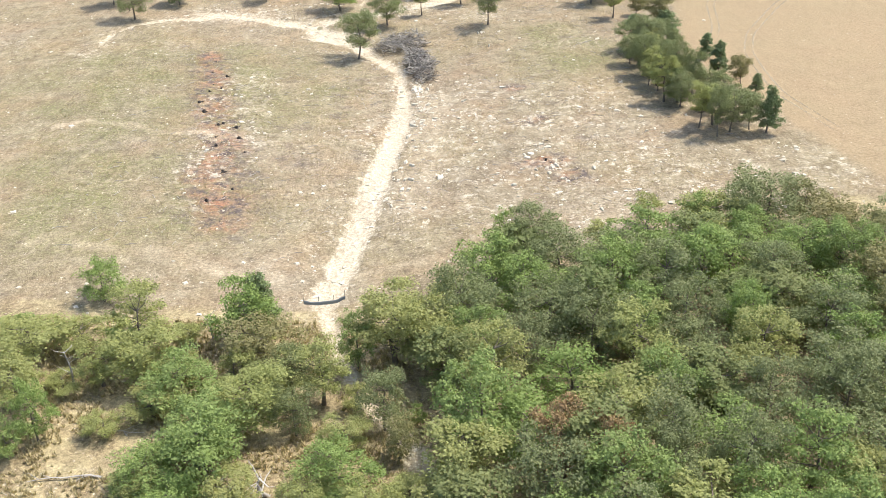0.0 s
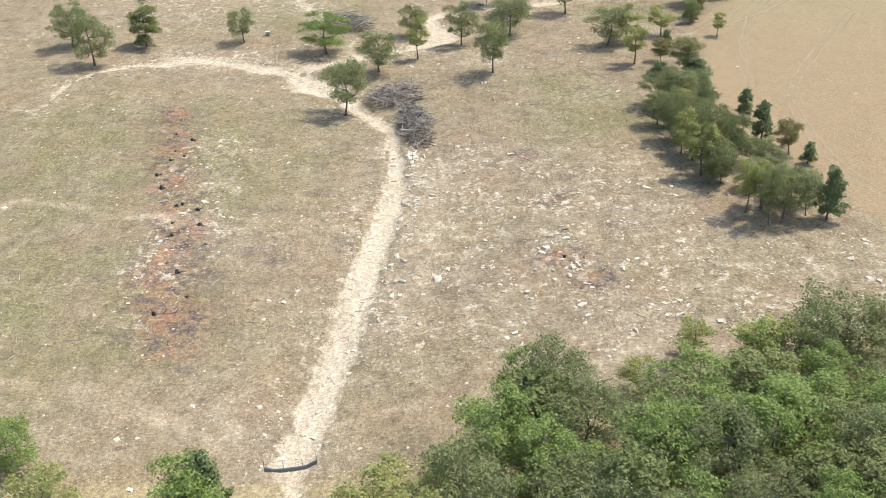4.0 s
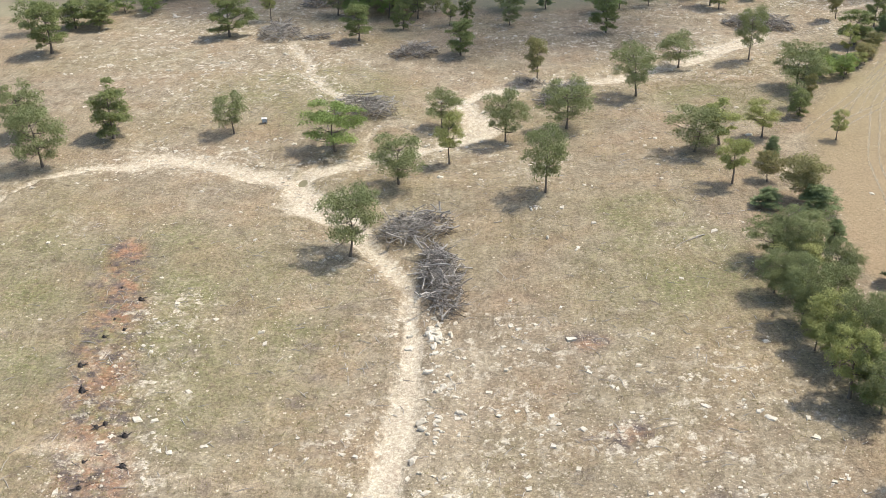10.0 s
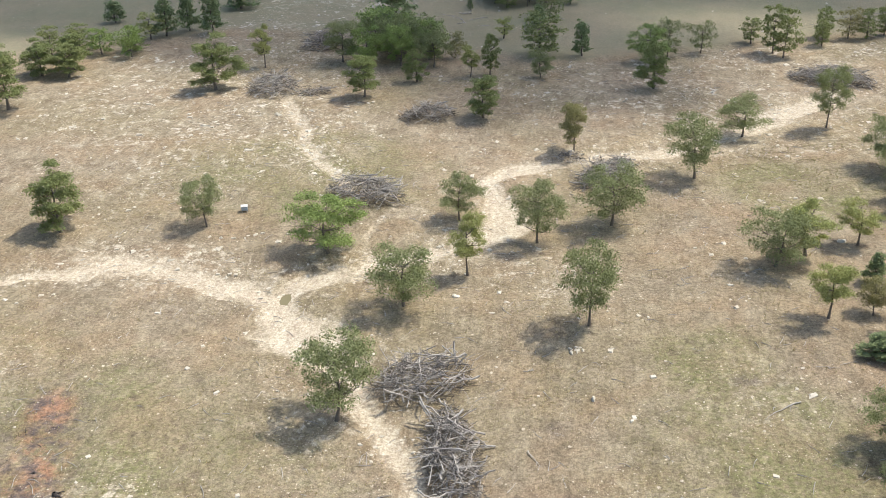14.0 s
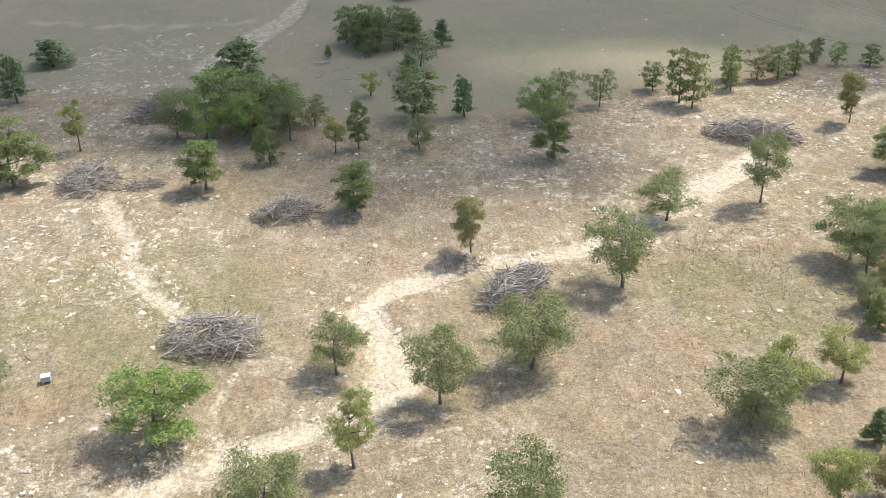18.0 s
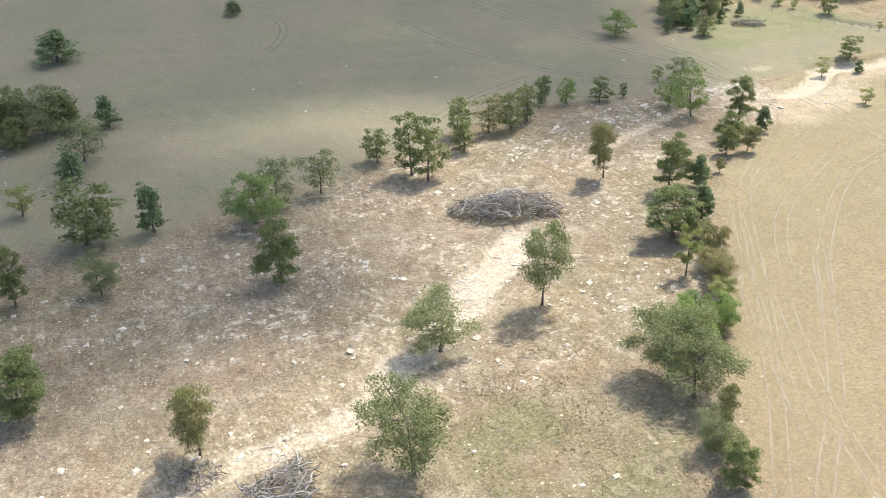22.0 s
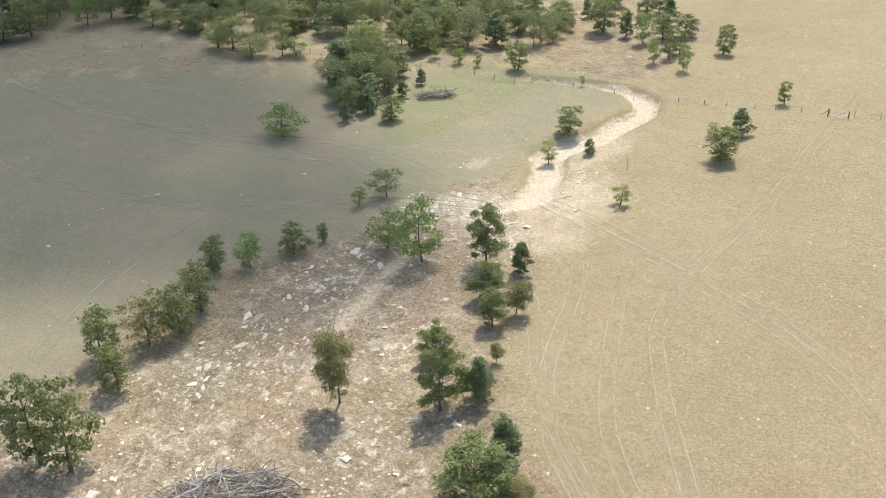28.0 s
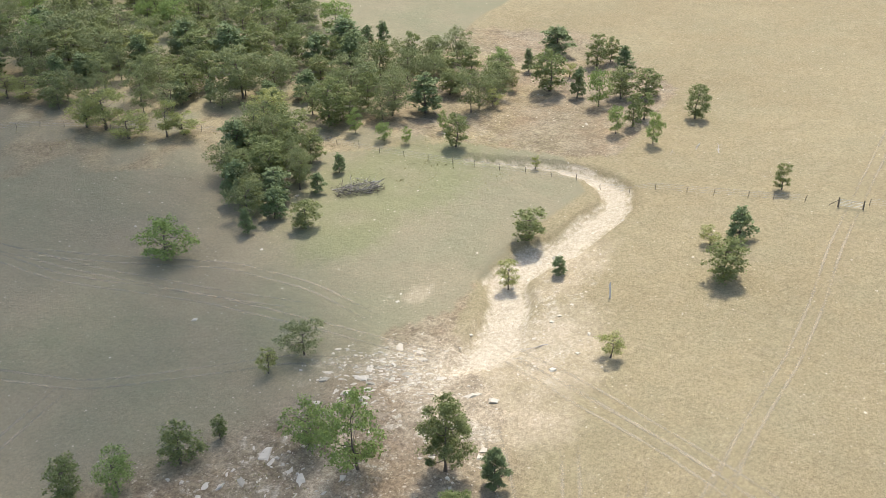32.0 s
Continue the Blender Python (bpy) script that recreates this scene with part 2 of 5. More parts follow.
LEAF = {
    "oak": leaf_material("oak_leaves", (0.172, 0.202, 0.094), (0.325, 0.365, 0.178), (0.285, 0.310, 0.160), 0.42),
    "lush": leaf_material("lush_leaves", (0.193, 0.270, 0.090), (0.358, 0.468, 0.154), (0.330, 0.409, 0.163), 0.44),
    "elm": leaf_material("elm_leaves", (0.148, 0.186, 0.076), (0.278, 0.328, 0.138), (0.300, 0.318, 0.140), 0.42),
    "juniper": leaf_material("juniper_leaves", (0.143, 0.196, 0.099), (0.264, 0.336, 0.165), (0.264, 0.310, 0.152), 0.3),
    "pale": leaf_material("pale_leaves", (0.285, 0.320, 0.118), (0.480, 0.510, 0.208), (0.445, 0.445, 0.196), 0.5),
    "bronze": leaf_material("bronze_leaves", (0.204, 0.209, 0.099), (0.350, 0.352, 0.167), (0.350, 0.297, 0.149), 0.42),
    "rust": leaf_material("rust_leaves", (0.271, 0.168, 0.095), (0.462, 0.339, 0.190), (0.447, 0.298, 0.155)),
}
BARK = wood_material("bark", (0.15, 0.125, 0.10), (0.29, 0.25, 0.205))
GREY_WOOD = wood_material("weathered_wood", (0.36, 0.33, 0.29), (0.66, 0.62, 0.555), 2.0)
# fine twigs of the brush piles, with the gaps' shade put into their colour
GAP_SHADE_WOOD = wood_material("gap_shade_twigs", (0.10, 0.09, 0.08), (0.22, 0.2, 0.175), 2.0)
CHAR = wood_material("charred_wood", (0.045, 0.04, 0.037), (0.12, 0.105, 0.095), 4.0)
LIMESTONE = stone_material("limestone", (0.64, 0.58, 0.46), (0.50, 0.44, 0.335), (0.74, 0.69, 0.58))
DARK_STONE = stone_material("lichened_limestone", (0.44, 0.405, 0.325), (0.34, 0.31, 0.25), (0.52, 0.475, 0.37))
GROUND = ground_material()
STRAW = leaf_material("dry_grass_blades", (0.36, 0.295, 0.17), (0.58, 0.49, 0.29), (0.46, 0.40, 0.20), 0.35)
BUSH = leaf_material("weed_leaves", (0.27, 0.255, 0.12), (0.40, 0.36, 0.19), (0.40, 0.33, 0.17), 0.45)


def plain_material(name, colour, rough, metal=0.0, wear=0.25):
    n = Nodes(name)
    n.bsdf.inputs["Metallic"].default_value = metal
    c = n.mix(n.math("MULTIPLY", n.ramp(n.noise(4, 6, 0.7), 0.4, 0.75), wear), colour, (0.25, 0.19, 0.12))
    return n.done(c, rough, 0.4)


PIPE = plain_material("blue_grey_tarp", (0.13, 0.16, 0.18), 0.55)
STEEL = plain_material("galvanised_steel", (0.55, 0.55, 0.53), 0.45, 0.8)
POST = wood_material("cedar_post", (0.20, 0.165, 0.13), (0.33, 0.285, 0.23), 6.0)
WHITE = plain_material("white_paint", (0.78, 0.77, 0.72), 0.5)
GREEN_BOX = plain_material("grey_plastic", (0.40, 0.47, 0.52), 0.5)


# ---- mesh helpers ----
def raw_mesh(name, verts, faces, material, smooth=False):
    """A mesh from numpy rows of corners and rows of equal-sided faces."""
    verts, faces = np.asarray(verts, dtype=np.float32), np.asarray(faces, dtype=np.int32)
    me = bpy.data.meshes.new(name)
    me.vertices.add(len(verts))
    me.vertices.foreach_set("co", verts.ravel())
    sides = faces.shape[1]
    me.loops.add(faces.size)
    me.loops.foreach_set("vertex_index", faces.ravel())
    me.polygons.add(len(faces))
    me.polygons.foreach_set("loop_start", np.arange(0, faces.size, sides, dtype=np.int32))
    me.update(calc_edges=True)
    me.polygons.foreach_set("use_smooth", np.full(len(faces), smooth))
    me.materials.append(material)
    return me


def piece(name, mesh, parent=None, m=None, label=""):
    """One mesh object, as a thing of its own or as a part of parent."""
    ob = new(name, mesh)
    ob.parent = parent
    if m is not None:
        ob.matrix_basis = m
    return tagged(ob, label)


def tube(points, radii, sides=6):
    """Corners and quads of a bent, tapering pole."""
    pts = np.asarray(points, float)
    way = np.gradient(pts, axis=0)
    way /= np.linalg.norm(way, axis=1)[:, None] + 1e-9
    ref = np.where(np.abs(way[:, 2:]) > 0.9, [[1.0, 0, 0]], [[0, 0, 1.0]])
    u = np.cross(way, ref)
    u /= np.linalg.norm(u, axis=1)[:, None]
    v = np.cross(way, u)
    a = np.linspace(0, 2 * np.pi, sides, endpoint=False)
    ring = np.cos(a)[None, :, None] * u[:, None] + np.sin(a)[None, :, None] * v[:, None]
    verts = (pts[:, None] + ring * np.asarray(radii, float)[:, None, None]).reshape(-1, 3)
    i, k = np.meshgrid(np.arange(len(pts) - 1), np.arange(sides), indexing="ij")
    k2 = (k + 1) % sides
    quads = np.stack([i * sides + k, i * sides + k2, (i + 1) * sides + k2, (i + 1) * sides + k], -1).reshape(-1, 4)
    return verts, quads


def joined(bits):
    verts, faces, base = [], [], 0
    for v, f in bits:
        verts.append(v), faces.append(np.asarray(f) + base)
        base += len(v)
    return np.concatenate(verts), np.concatenate(faces)


def box(lo, hi):
    x0, y0, z0 = lo
    x1, y1, z1 = hi
    v = np.array([(x0, y0, z0), (x1, y0, z0), (x1, y1, z0), (x0, y1, z0), (x0, y0, z1), (x1, y0, z1), (x1, y1, z1), (x0, y1, z1)], float)
    return v, np.array([(3, 2, 1, 0), (4, 5, 6, 7), (0, 1, 5, 4), (1, 2, 6, 5), (2, 3, 7, 6), (3, 0, 4, 7)])


# ---- the lie of the land ----
CREEK = [(-16.5, 117, 5.0), (-13.6, 134, 4.9), (-11.6, 150, 5.2), (-10, 165, 5.2), (-7.6, 180, 4.8), (-7.0, 190, 4.0), (-7.2, 198, 3.2), (-8, 208, 2.8), (-8.2, 213, 3.0), (-12, 220, 3.4), (-15.6, 226, 4.0), (-19.4, 234, 6.0), (-25.6, 240.4, 10.5), (-29.6, 245.4, 6.5), (-30, 249, 4.6)]
WEST_FORK = [(-30, 249, 4.3), (-34, 251, 5.4), (-42, 254, 5.2), (-48, 256, 5.0), (-56, 258, 4.8), (-60, 254, 5.0), (-67, 253, 2.6), (-75, 248, 1.6), (-79, 240, 1.2), (-80, 225, 0.6)]
EAST_FORK = [(-30, 250, 3.4), (-27, 254, 4.4), (-23.5, 256.2, 5.0), (-18.9, 258.6, 4.6), (-13.4, 260.6, 4.6), (-7.8, 263.5, 4.6), (-4.2, 265.8, 5.0), (0.6, 270, 6.6), (2.8, 275.4, 6.4), (0, 282.6, 5.6), (-2.1, 288.6, 5.0), (2.9, 293.6, 4.4), (10.4, 296, 4.2), (18, 298, 4.2), (28, 300, 4.6), (33, 301.6, 5.0), (41, 308, 5.8), (48, 312, 6.2), (55, 318, 8.2), (62, 324, 7.4), (69, 329, 6.2)]
POOLS = [(-25, 240.5, 8.0, 6.0, 1.0), (2.0, 272, 4.6, 6.6, 1.0), (-54, 257, 13.0, 5.0, 0.6), (-36, 252, 7.0, 3.6, 0.9), (-22, 257, 5.0, 3.4, 0.75), (-14, 276, 5.5, 3.0, 0.5), (137, 362, 8.5, 8.5, 0.5), (149, 352, 9.0, 6.0, 0.45), (131, 371, 6.0, 4.0, 0.4)]
PILE_TRACK = [(-19, 258.6, 2.4), (-18.8, 262, 2.2), (-20, 268, 2.0), (-17.5, 275, 1.8), (-16, 279, 1.4)]
GULLY = [(-24, 284, 3.0), (-28, 290, 3.6), (-31, 294, 3.6), (-36, 303, 3.4), (-36, 309, 3.2), (-40, 317, 3.4), (-44, 327, 3.0)]
ROAD = [(140, 358, 3.0), (143, 357, 5.6), (147, 357, 7.0), (151, 359, 6.4), (156, 361, 5.8), (160, 365, 6.2), (167, 365, 7.2), (173, 363, 6.6), (180, 363, 6.0), (188, 363, 5.5), (193, 366, 5.4), (196, 372, 4.2), (196, 379, 3.4), (193, 387, 3.0), (191, 393, 2.6)]
SOUTH_WASH = [(-16, 114, 3.0), (-14, 106, 2.4), (-12, 100, 2.0), (-9, 92, 2.2), (-3.5, 83, 3.2), (-2, 79, 3.6), (-1, 70, 2.4)]
FAR_WASH = [(-36, 400, 7.0), (-31, 410, 11.0), (-25, 424, 10.5), (-18, 439, 7.5), (-15, 457, 6.0), (-20, 475, 5.0), (-27, 492, 4.6), (-31, 512, 4.0), (-30, 540, 3.0)]


def along(line, x, y):
    """Distance to a line of (x, y, width) knots, and the width at the nearest place."""
    best, wide = np.full(np.shape(x), 1e9), np.zeros(np.shape(x))
    for (ax, ay, aw), (bx, by, bw) in zip(line, line[1:]):
        dx, dy = bx - ax, by - ay
        f = np.clip(((x - ax) * dx + (y - ay) * dy) / (dx * dx + dy * dy), 0, 1)
        d = np.hypot(x - ax - f * dx, y - ay - f * dy)
        near = d < best
        wide = np.where(near, aw + f * (bw - aw), wide)
        best = np.minimum(best, d)
    return best, wide


def step(v, a, b):
    f = np.clip((v - a) / (b - a), 0, 1)
    return f * f * (3 - 2 * f)


def wobble(x, y, size, seed):
    """Smooth values from -1 to 1 over the plane, with bumps of about that many metres."""
    k, total = 2 * np.pi / size, 0
    for i in range(5):
        a, p = seed * 1.7 + i * 2.4, seed * 3.1 + i * 1.3
        total = total + np.sin(k * (0.7 + 0.22 * i) * (x * np.cos(a) + y * np.sin(a)) + p)
    return total / 3.2


def lie(x, y):
    """Height of the ground, without the stream's own bed."""
    d = np.minimum(along(CREEK, x, y)[0], along(EAST_FORK, x, y)[0])
    z = 0.4 - 2.4 * np.exp(-(d / 26.0) ** 2) - 0.045 * np.clip(y - 325, 0, 70)
    return z + 0.18 * wobble(x, y, 45, 1) + 0.06 * wobble(x, y, 11, 2)


def bed(x, y):
    """How deep in a stream bed or cut road: 0 outside, 1 in its middle."""
    total = 0.0
    for line in (CREEK, WEST_FORK, EAST_FORK, GULLY, ROAD, PILE_TRACK, FAR_WASH, SOUTH_WASH):
        d, w = along(line, x, y)
        d = d + 0.25 * wobble(x, y, 5.5, 3) + (0.3 if line is not EAST_FORK else 0.75) * wobble(x, y, 12, 4)
        firm = 0.8 if line is GULLY else 0.55 if line is PILE_TRACK else 1.0
        total = np.maximum(total, firm * (1 - step(d, w * 0.32, w * 0.6)))
    for px, py, rx, ry, firm in POOLS:
        d = np.hypot((x - px) / rx, (y - py) / ry) + 0.14 * wobble(x, y, 5, 6)
        total = np.maximum(total, firm * (1 - step(d, 0.6, 1.05)))
    return total


def land(x, y):
    x, y = np.asarray(x, float), np.asarray(y, float)
    d, w = along(ROAD, x, y)
    hole = np.hypot((x + 29.4) / 1.6, (y - 250.9) / 2.4)
    return lie(x, y) - 0.45 * bed(x, y) - 0.8 * (1 - step(d, w * 0.42, w * 0.56)) - 0.4 * (1 - step(hole, 0.5, 1.2))


def ground(x, y):
    return float(land(x, y))


# The field's edge and the pasture's edge, as knots with a soft width
FIELD_EDGE = [(72, 140, 2), (66, 166, 2), (60, 185, 2), (57, 199, 2), (55, 219, 2), (59, 242, 2), (61, 262, 2), (66, 276, 2), (75, 287, 2), (84, 297, 2), (94, 311, 2), (99, 321, 2), (108, 330, 2), (122, 339, 3), (134, 346, 4)]
PASTURE_EDGE = [(-140, 352, 6), (-105, 372, 5), (-70, 385, 6), (-40, 385, 6), (-9, 360, 5), (20, 351, 4), (30, 357, 4), (53, 364, 4), (72, 369, 4), (97, 376, 4), (116, 371, 4), (130, 366, 4), (137, 365, 3)]
BURN_STRIP = [(-52, 223, 5.0), (-48, 206, 6.5), (-44, 185, 6.5), (-40, 172, 7.0), (-38, 165, 7.0), (-39, 158, 8.6), (-36, 148, 8.8), (-34, 141, 8.0)]
PATCHES = [(18, 158, 5, 3), (22, 152, 3, 3), (17.5, 178, 3.4, 2), (16, 197, 3, 2)]      # small burnt places
SMUDGES = [(-26.7, 164.7, 3.2, 2.0), (-23.9, 162.4, 3.4, 1.8), (-26.3, 179, 3.4, 1.6), (-30, 179, 1.6, 1.2), (-27.6, 170.4, 1.8, 1.6), (-20.4, 197.6, 2.6, 1.6), (-14.3, 166.9, 2.0, 2.4), (-15.9, 177.4, 3.0, 2.2), (-19.4, 191, 2.2, 1.6), (-20, 185.6, 2.6, 1.8), (-16.6, 207.8, 1.8, 1.2), (-33, 158, 2.6, 1.6), (-30, 150, 3, 2), (22, 186, 2, 1.4), (12, 172, 2.2, 1.4), (26, 168, 2.4, 1.4), (24, 205, 2, 1.4), (8, 220, 2, 1.4), (30, 228, 2.2, 1.4), (-36, 195, 2.4, 1.6), (-31, 205, 2.4, 1.4)]
RUTS = [
    [(136, 340, 1), (125, 333, 1), (110, 326, 1), (100, 318, 1), (94, 308, 1), (86, 298, 1), (81, 291, 1)],
    [(146, 325, 1), (135, 324, 1), (125, 321, 1), (113, 312, 1), (102, 302, 1), (94, 292, 1), (88, 285, 1)],
    [(136, 332, 1), (124, 326, 1), (112, 319, 1), (105, 314, 1), (99, 307, 1), (93, 298, 1)],
    [(93, 310, 1), (84, 293, 1), (75, 280, 1), (67, 270, 1), (60, 261, 1)],
    [(106, 308, 1), (92, 290, 1), (81, 277, 1), (71, 268, 1), (63, 260, 1)],
    [(103, 275, 1), (84, 246, 1), (72, 225, 1), (68, 212, 1), (67, 199, 1), (67, 186, 1), (72, 165, 1)],
    [(92, 300, 1), (78, 275, 1), (69, 250, 1), (66, 232, 1), (63, 222, 1)],
    [(134, 349, 1), (120, 336, 1), (105, 323, 1), (97, 311, 1), (89, 299, 1), (80, 286, 1), (72, 270, 1)],
    [(146, 358, 1), (142, 343, 1), (140, 331, 1), (137, 321, 1), (134, 308, 1), (129, 298, 1), (123, 292, 1)],
    [(147, 359, 1), (144, 342, 1), (141, 329, 1), (138, 317, 1), (136, 309, 1), (132, 300, 1), (128, 294, 1)],
    [(140, 381, 1), (135, 396, 1), (129, 414, 1), (124, 434, 1), (120, 459, 1), (118, 479, 1)],
    [(142, 371, 1), (144, 385, 1), (142, 398, 1), (134, 412, 1), (126, 427, 1)],
    [(56, 434, 1), (63, 439, 1), (68, 448, 1), (70, 456, 1), (69, 463, 1)],
    [(112, 394, 1), (99, 390, 1), (89, 386, 1), (76, 378, 1), (70, 374, 1)],
    [(206, 333, 1), (191, 331, 1), (176, 328, 1), (162, 326, 1), (147, 325, 1), (132, 323, 1)],
    [(206, 333, 1), (222, 335, 1), (245, 338, 1), (280, 345, 1)],
    [(142, 358, 1), (139, 367, 1), (137, 378, 1), (134, 394, 1), (125, 416, 1), (120, 447, 1), (119, 480, 1)],
    [(139, 360, 1), (130, 375, 1), (112, 392, 1), (100, 420, 1), (95, 455, 1)],
]
FOOT_PATHS = [
    [(90, 346, 1.4), (96, 349.5, 2.0), (103.4, 352.6, 2.2), (109.9, 355.1, 2.2), (115.4, 357, 2.2), (119.5, 358.2, 2.0), (124, 361, 1.4)],
    [(-75, 182, 1.2), (-60, 180, 1.4), (-46, 176, 1.6), (-30, 171, 1.2), (-22, 170, 0.8)],
    [(-88, 447, 3.5), (-72, 441, 3.5), (-53, 434.5, 3.5), (-36, 434, 3.5), (-27, 436, 3.0)],
    [(-60, 134, 2.2), (-38, 128, 1.5), (-20, 123, 2.5), (0, 127, 2.0), (14, 131, 1.5), (34, 140, 2.5)],
]


def inside(poly, x, y):
    """Whether places lie in a polygon."""
    hit = np.zeros(np.shape(x), bool)
    for (ax, ay), (bx, by) in zip(poly, poly[1:] + poly[:1]):
        cross = ((ay > y) != (by > y)) & (x < (bx - ax) * (y - ay) / (by - ay + 1e-12) + ax)
        hit ^= cross
    return hit


def side_mask(line, far, x, y):
    """1 on the far side of a line of knots, with an uneven, soft edge."""
    d, w = along(line, x, y)
    sign = np.where(inside([(a, b) for a, b, _ in line] + far, x, y), 1.0, -1.0)
    return step(d * sign + 1.2 * wobble(x, y, 9, 7), -w, w)


def spots(places, x, y):
    total = np.zeros(np.shape(x))
    for px, py, rx, ry in places:
        total = np.maximum(total, 1 - step(np.hypot((x - px) / rx, (y - py) / ry) + 0.15 * wobble(x, y, 3, 5), 0.5, 1.1))
    return total


def strip(line, x, y, soft=0.5):
    d, w = along(line, x, y)
    return 1 - step(d + 0.12 * w * wobble(x, y, 6, 8), w * 0.5 * (1 - soft), w * 0.5 * (1 + soft))


def covers(x, y):
    """What covers the ground: a value from 0 to 1 for each kind of cover."""
    c = {}
    c["sand"] = bed(x, y) * (1 - 0.2 * step(x, 5, 22) * (1 - step(x, 40, 50))) * np.where(y > 395, 0.55, 1.0)
    field = side_mask(FIELD_EDGE, [(139, 353), (146, 363), (166, 371), (190, 371), (199, 380), (205, 372), (240, 378), (262, 410), (250, 440), (500, 640), (2600, 1800), (2600, -1500), (90, -1500), (90, 60)], x, y)
    c["field"] = field
    c["pasture"] = np.maximum(side_mask(PASTURE_EDGE, [(140, 370), (150, 366), (166, 369), (190, 370), (200, 380), (190, 420), (260, 440), (700, 500), (2600, 1200), (2600, 3600), (-2600, 3600), (-2600, 352)], x, y), 0)
    near = np.minimum(along(CREEK, x, y)[0], along(EAST_FORK, x, y)[0])
    rubble = 0.25 + 0.25 * wobble(x, y, 30, 11)
    rubble += 0.9 * spots([(16, 165, 34, 40), (5, 185, 12, 25), (-62, 330, 40, 45), (-62, 322, 30, 52), (8, 254, 12, 12), (-40, 180, 9, 40), (75, 345, 40, 22), (110, 356, 30, 14), (96, 350, 26, 12), (60, 310, 30, 16), (30, 330, 40, 22), (-36, 310, 16, 26), (-52, 258, 20, 8), (140, 352, 16, 12), (40, 150, 40, 16)], x, y)
    rubble += 0.6 * np.exp(-(near / 8.0) ** 2) + 0.7 * np.exp(-(along(WEST_FORK, x, y)[0] / 5.0) ** 2) + 0.6 * np.exp(-(along(GULLY, x, y)[0] / 5.0) ** 2)
    keep = (1 - 0.85 * c["field"]) * (1 - 0.9 * c["pasture"])
    c["stone"] = np.maximum(np.clip(rubble * keep, 0, 1), 0.75 * spots([(-52, 404, 22, 34), (-38, 380, 20, 22), (-62, 385, 20, 22), (26, 346, 20, 9), (145, 351, 13, 9), (160, 357, 18, 5), (150, 373, 5, 3)], x, y))
    c["burn"] = np.maximum(strip(BURN_STRIP, x, y, 0.6), 0.8 * spots(PATCHES, x, y))
    c["smudge"] = 0.8 * spots(SMUDGES, x, y)
    c["ash"] = np.maximum(strip([(a, b, w * 1.5) for a, b, w in BURN_STRIP], x, y, 0.8), spots([(px, py, rx * 1.6, ry * 1.6) for px, py, rx, ry in PATCHES], x, y))
    c["green"] = np.maximum(0.85 * spots([(176, 398, 26, 16), (160, 392, 14, 8)], x, y) * np.clip(0.9 + 0.4 * wobble(x, y, 12, 41), 0, 1), np.clip(0.48 * spots([(-55, 200, 45, 40), (-60, 150, 40, 24), (30, 215, 16, 16), (27, 232, 10, 8), (-30, 290, 26, 20), (50, 282, 16, 16), (178, 398, 16, 12)], x, y) * (1.4 + wobble(x, y, 17, 13)), 0, 1))
    rut = np.zeros(np.shape(x))
    for line in FOOT_PATHS:
        rut = np.maximum(rut, 0.55 * strip(line, x + 1.5 * wobble(x, y, 16, 21), y + 1.5 * wobble(x, y, 13, 22), 0.7) * np.clip(0.6 + 0.7 * wobble(x, y, 11, 23), 0, 1))
    rut = np.maximum(rut, 1.3 * strip(FOOT_PATHS[0], x + 0.4 * wobble(x, y, 9, 21), y, 0.4))
    c["stone"] = c["stone"] * (1 - 0.8 * strip([(a, b, 1.6 * w) for a, b, w in FOOT_PATHS[0]], x, y, 0.5))
    rut = np.maximum(rut, 0.9 * strip(FOOT_PATHS[1], x, y + 1.6 * wobble(x, y, 17, 24), 0.8) * np.clip(0.75 + 0.5 * wobble(x, y, 8, 26), 0, 1))
    rut = np.maximum(rut, (0.75 + 0.3 * wobble(x, y, 6, 39)) * spots([(140, 353, 15, 12), (146, 350, 12, 9), (150.5, 372, 3, 2), (152, 352, 10, 6), (136, 345, 7, 6), (166, 358, 12, 4)], x, y))
    rut = np.maximum(rut, 0.6 * strip([(a, b, w * 2.0) for a, b, w in EAST_FORK[6:]], x, y, 0.7) * np.clip(0.6 + 0.7 * wobble(x, y, 9, 30), 0, 1))
    rut = np.maximum(rut, 0.55 * strip([(-5, 146, 5), (-3, 160, 6), (-1.5, 178, 7), (-1, 196, 5)], x, y, 0.8) * np.clip(0.7 + 0.6 * wobble(x, y, 7, 29), 0, 1))
    c["rut"] = rut
    c["clay"] = 1 - step(y + 8 * wobble(x, y, 50, 27), 225, 320)
    d, w = along(ROAD, x, y)
    c["firm"] = 1 - step(d, w * 0.8, w * 1.4)
    c["litter"] = np.maximum(inside([(-140, 118), (-60, 117), (-19, 115), (0, 119), (30, 128), (60, 140), (110, 142), (114, 100), (96, 50), (50, 30), (0, 34), (-50, 40), (-90, 60), (-150, 70)], x, y) * step(118 - y + 3 * wobble(x, y, 12, 19) + np.clip(x, 0, 60) * 0.4, -2, 6),
                             0.55 * step(wobble(x, y, 14, 25), -0.6, 0.5) * inside([(150, 440), (200, 395), (245, 400), (230, 450), (170, 500), (60, 560), (120, 470)], x, y))
    c["pasture"] = c["pasture"] * (1 - c["litter"])
    return c


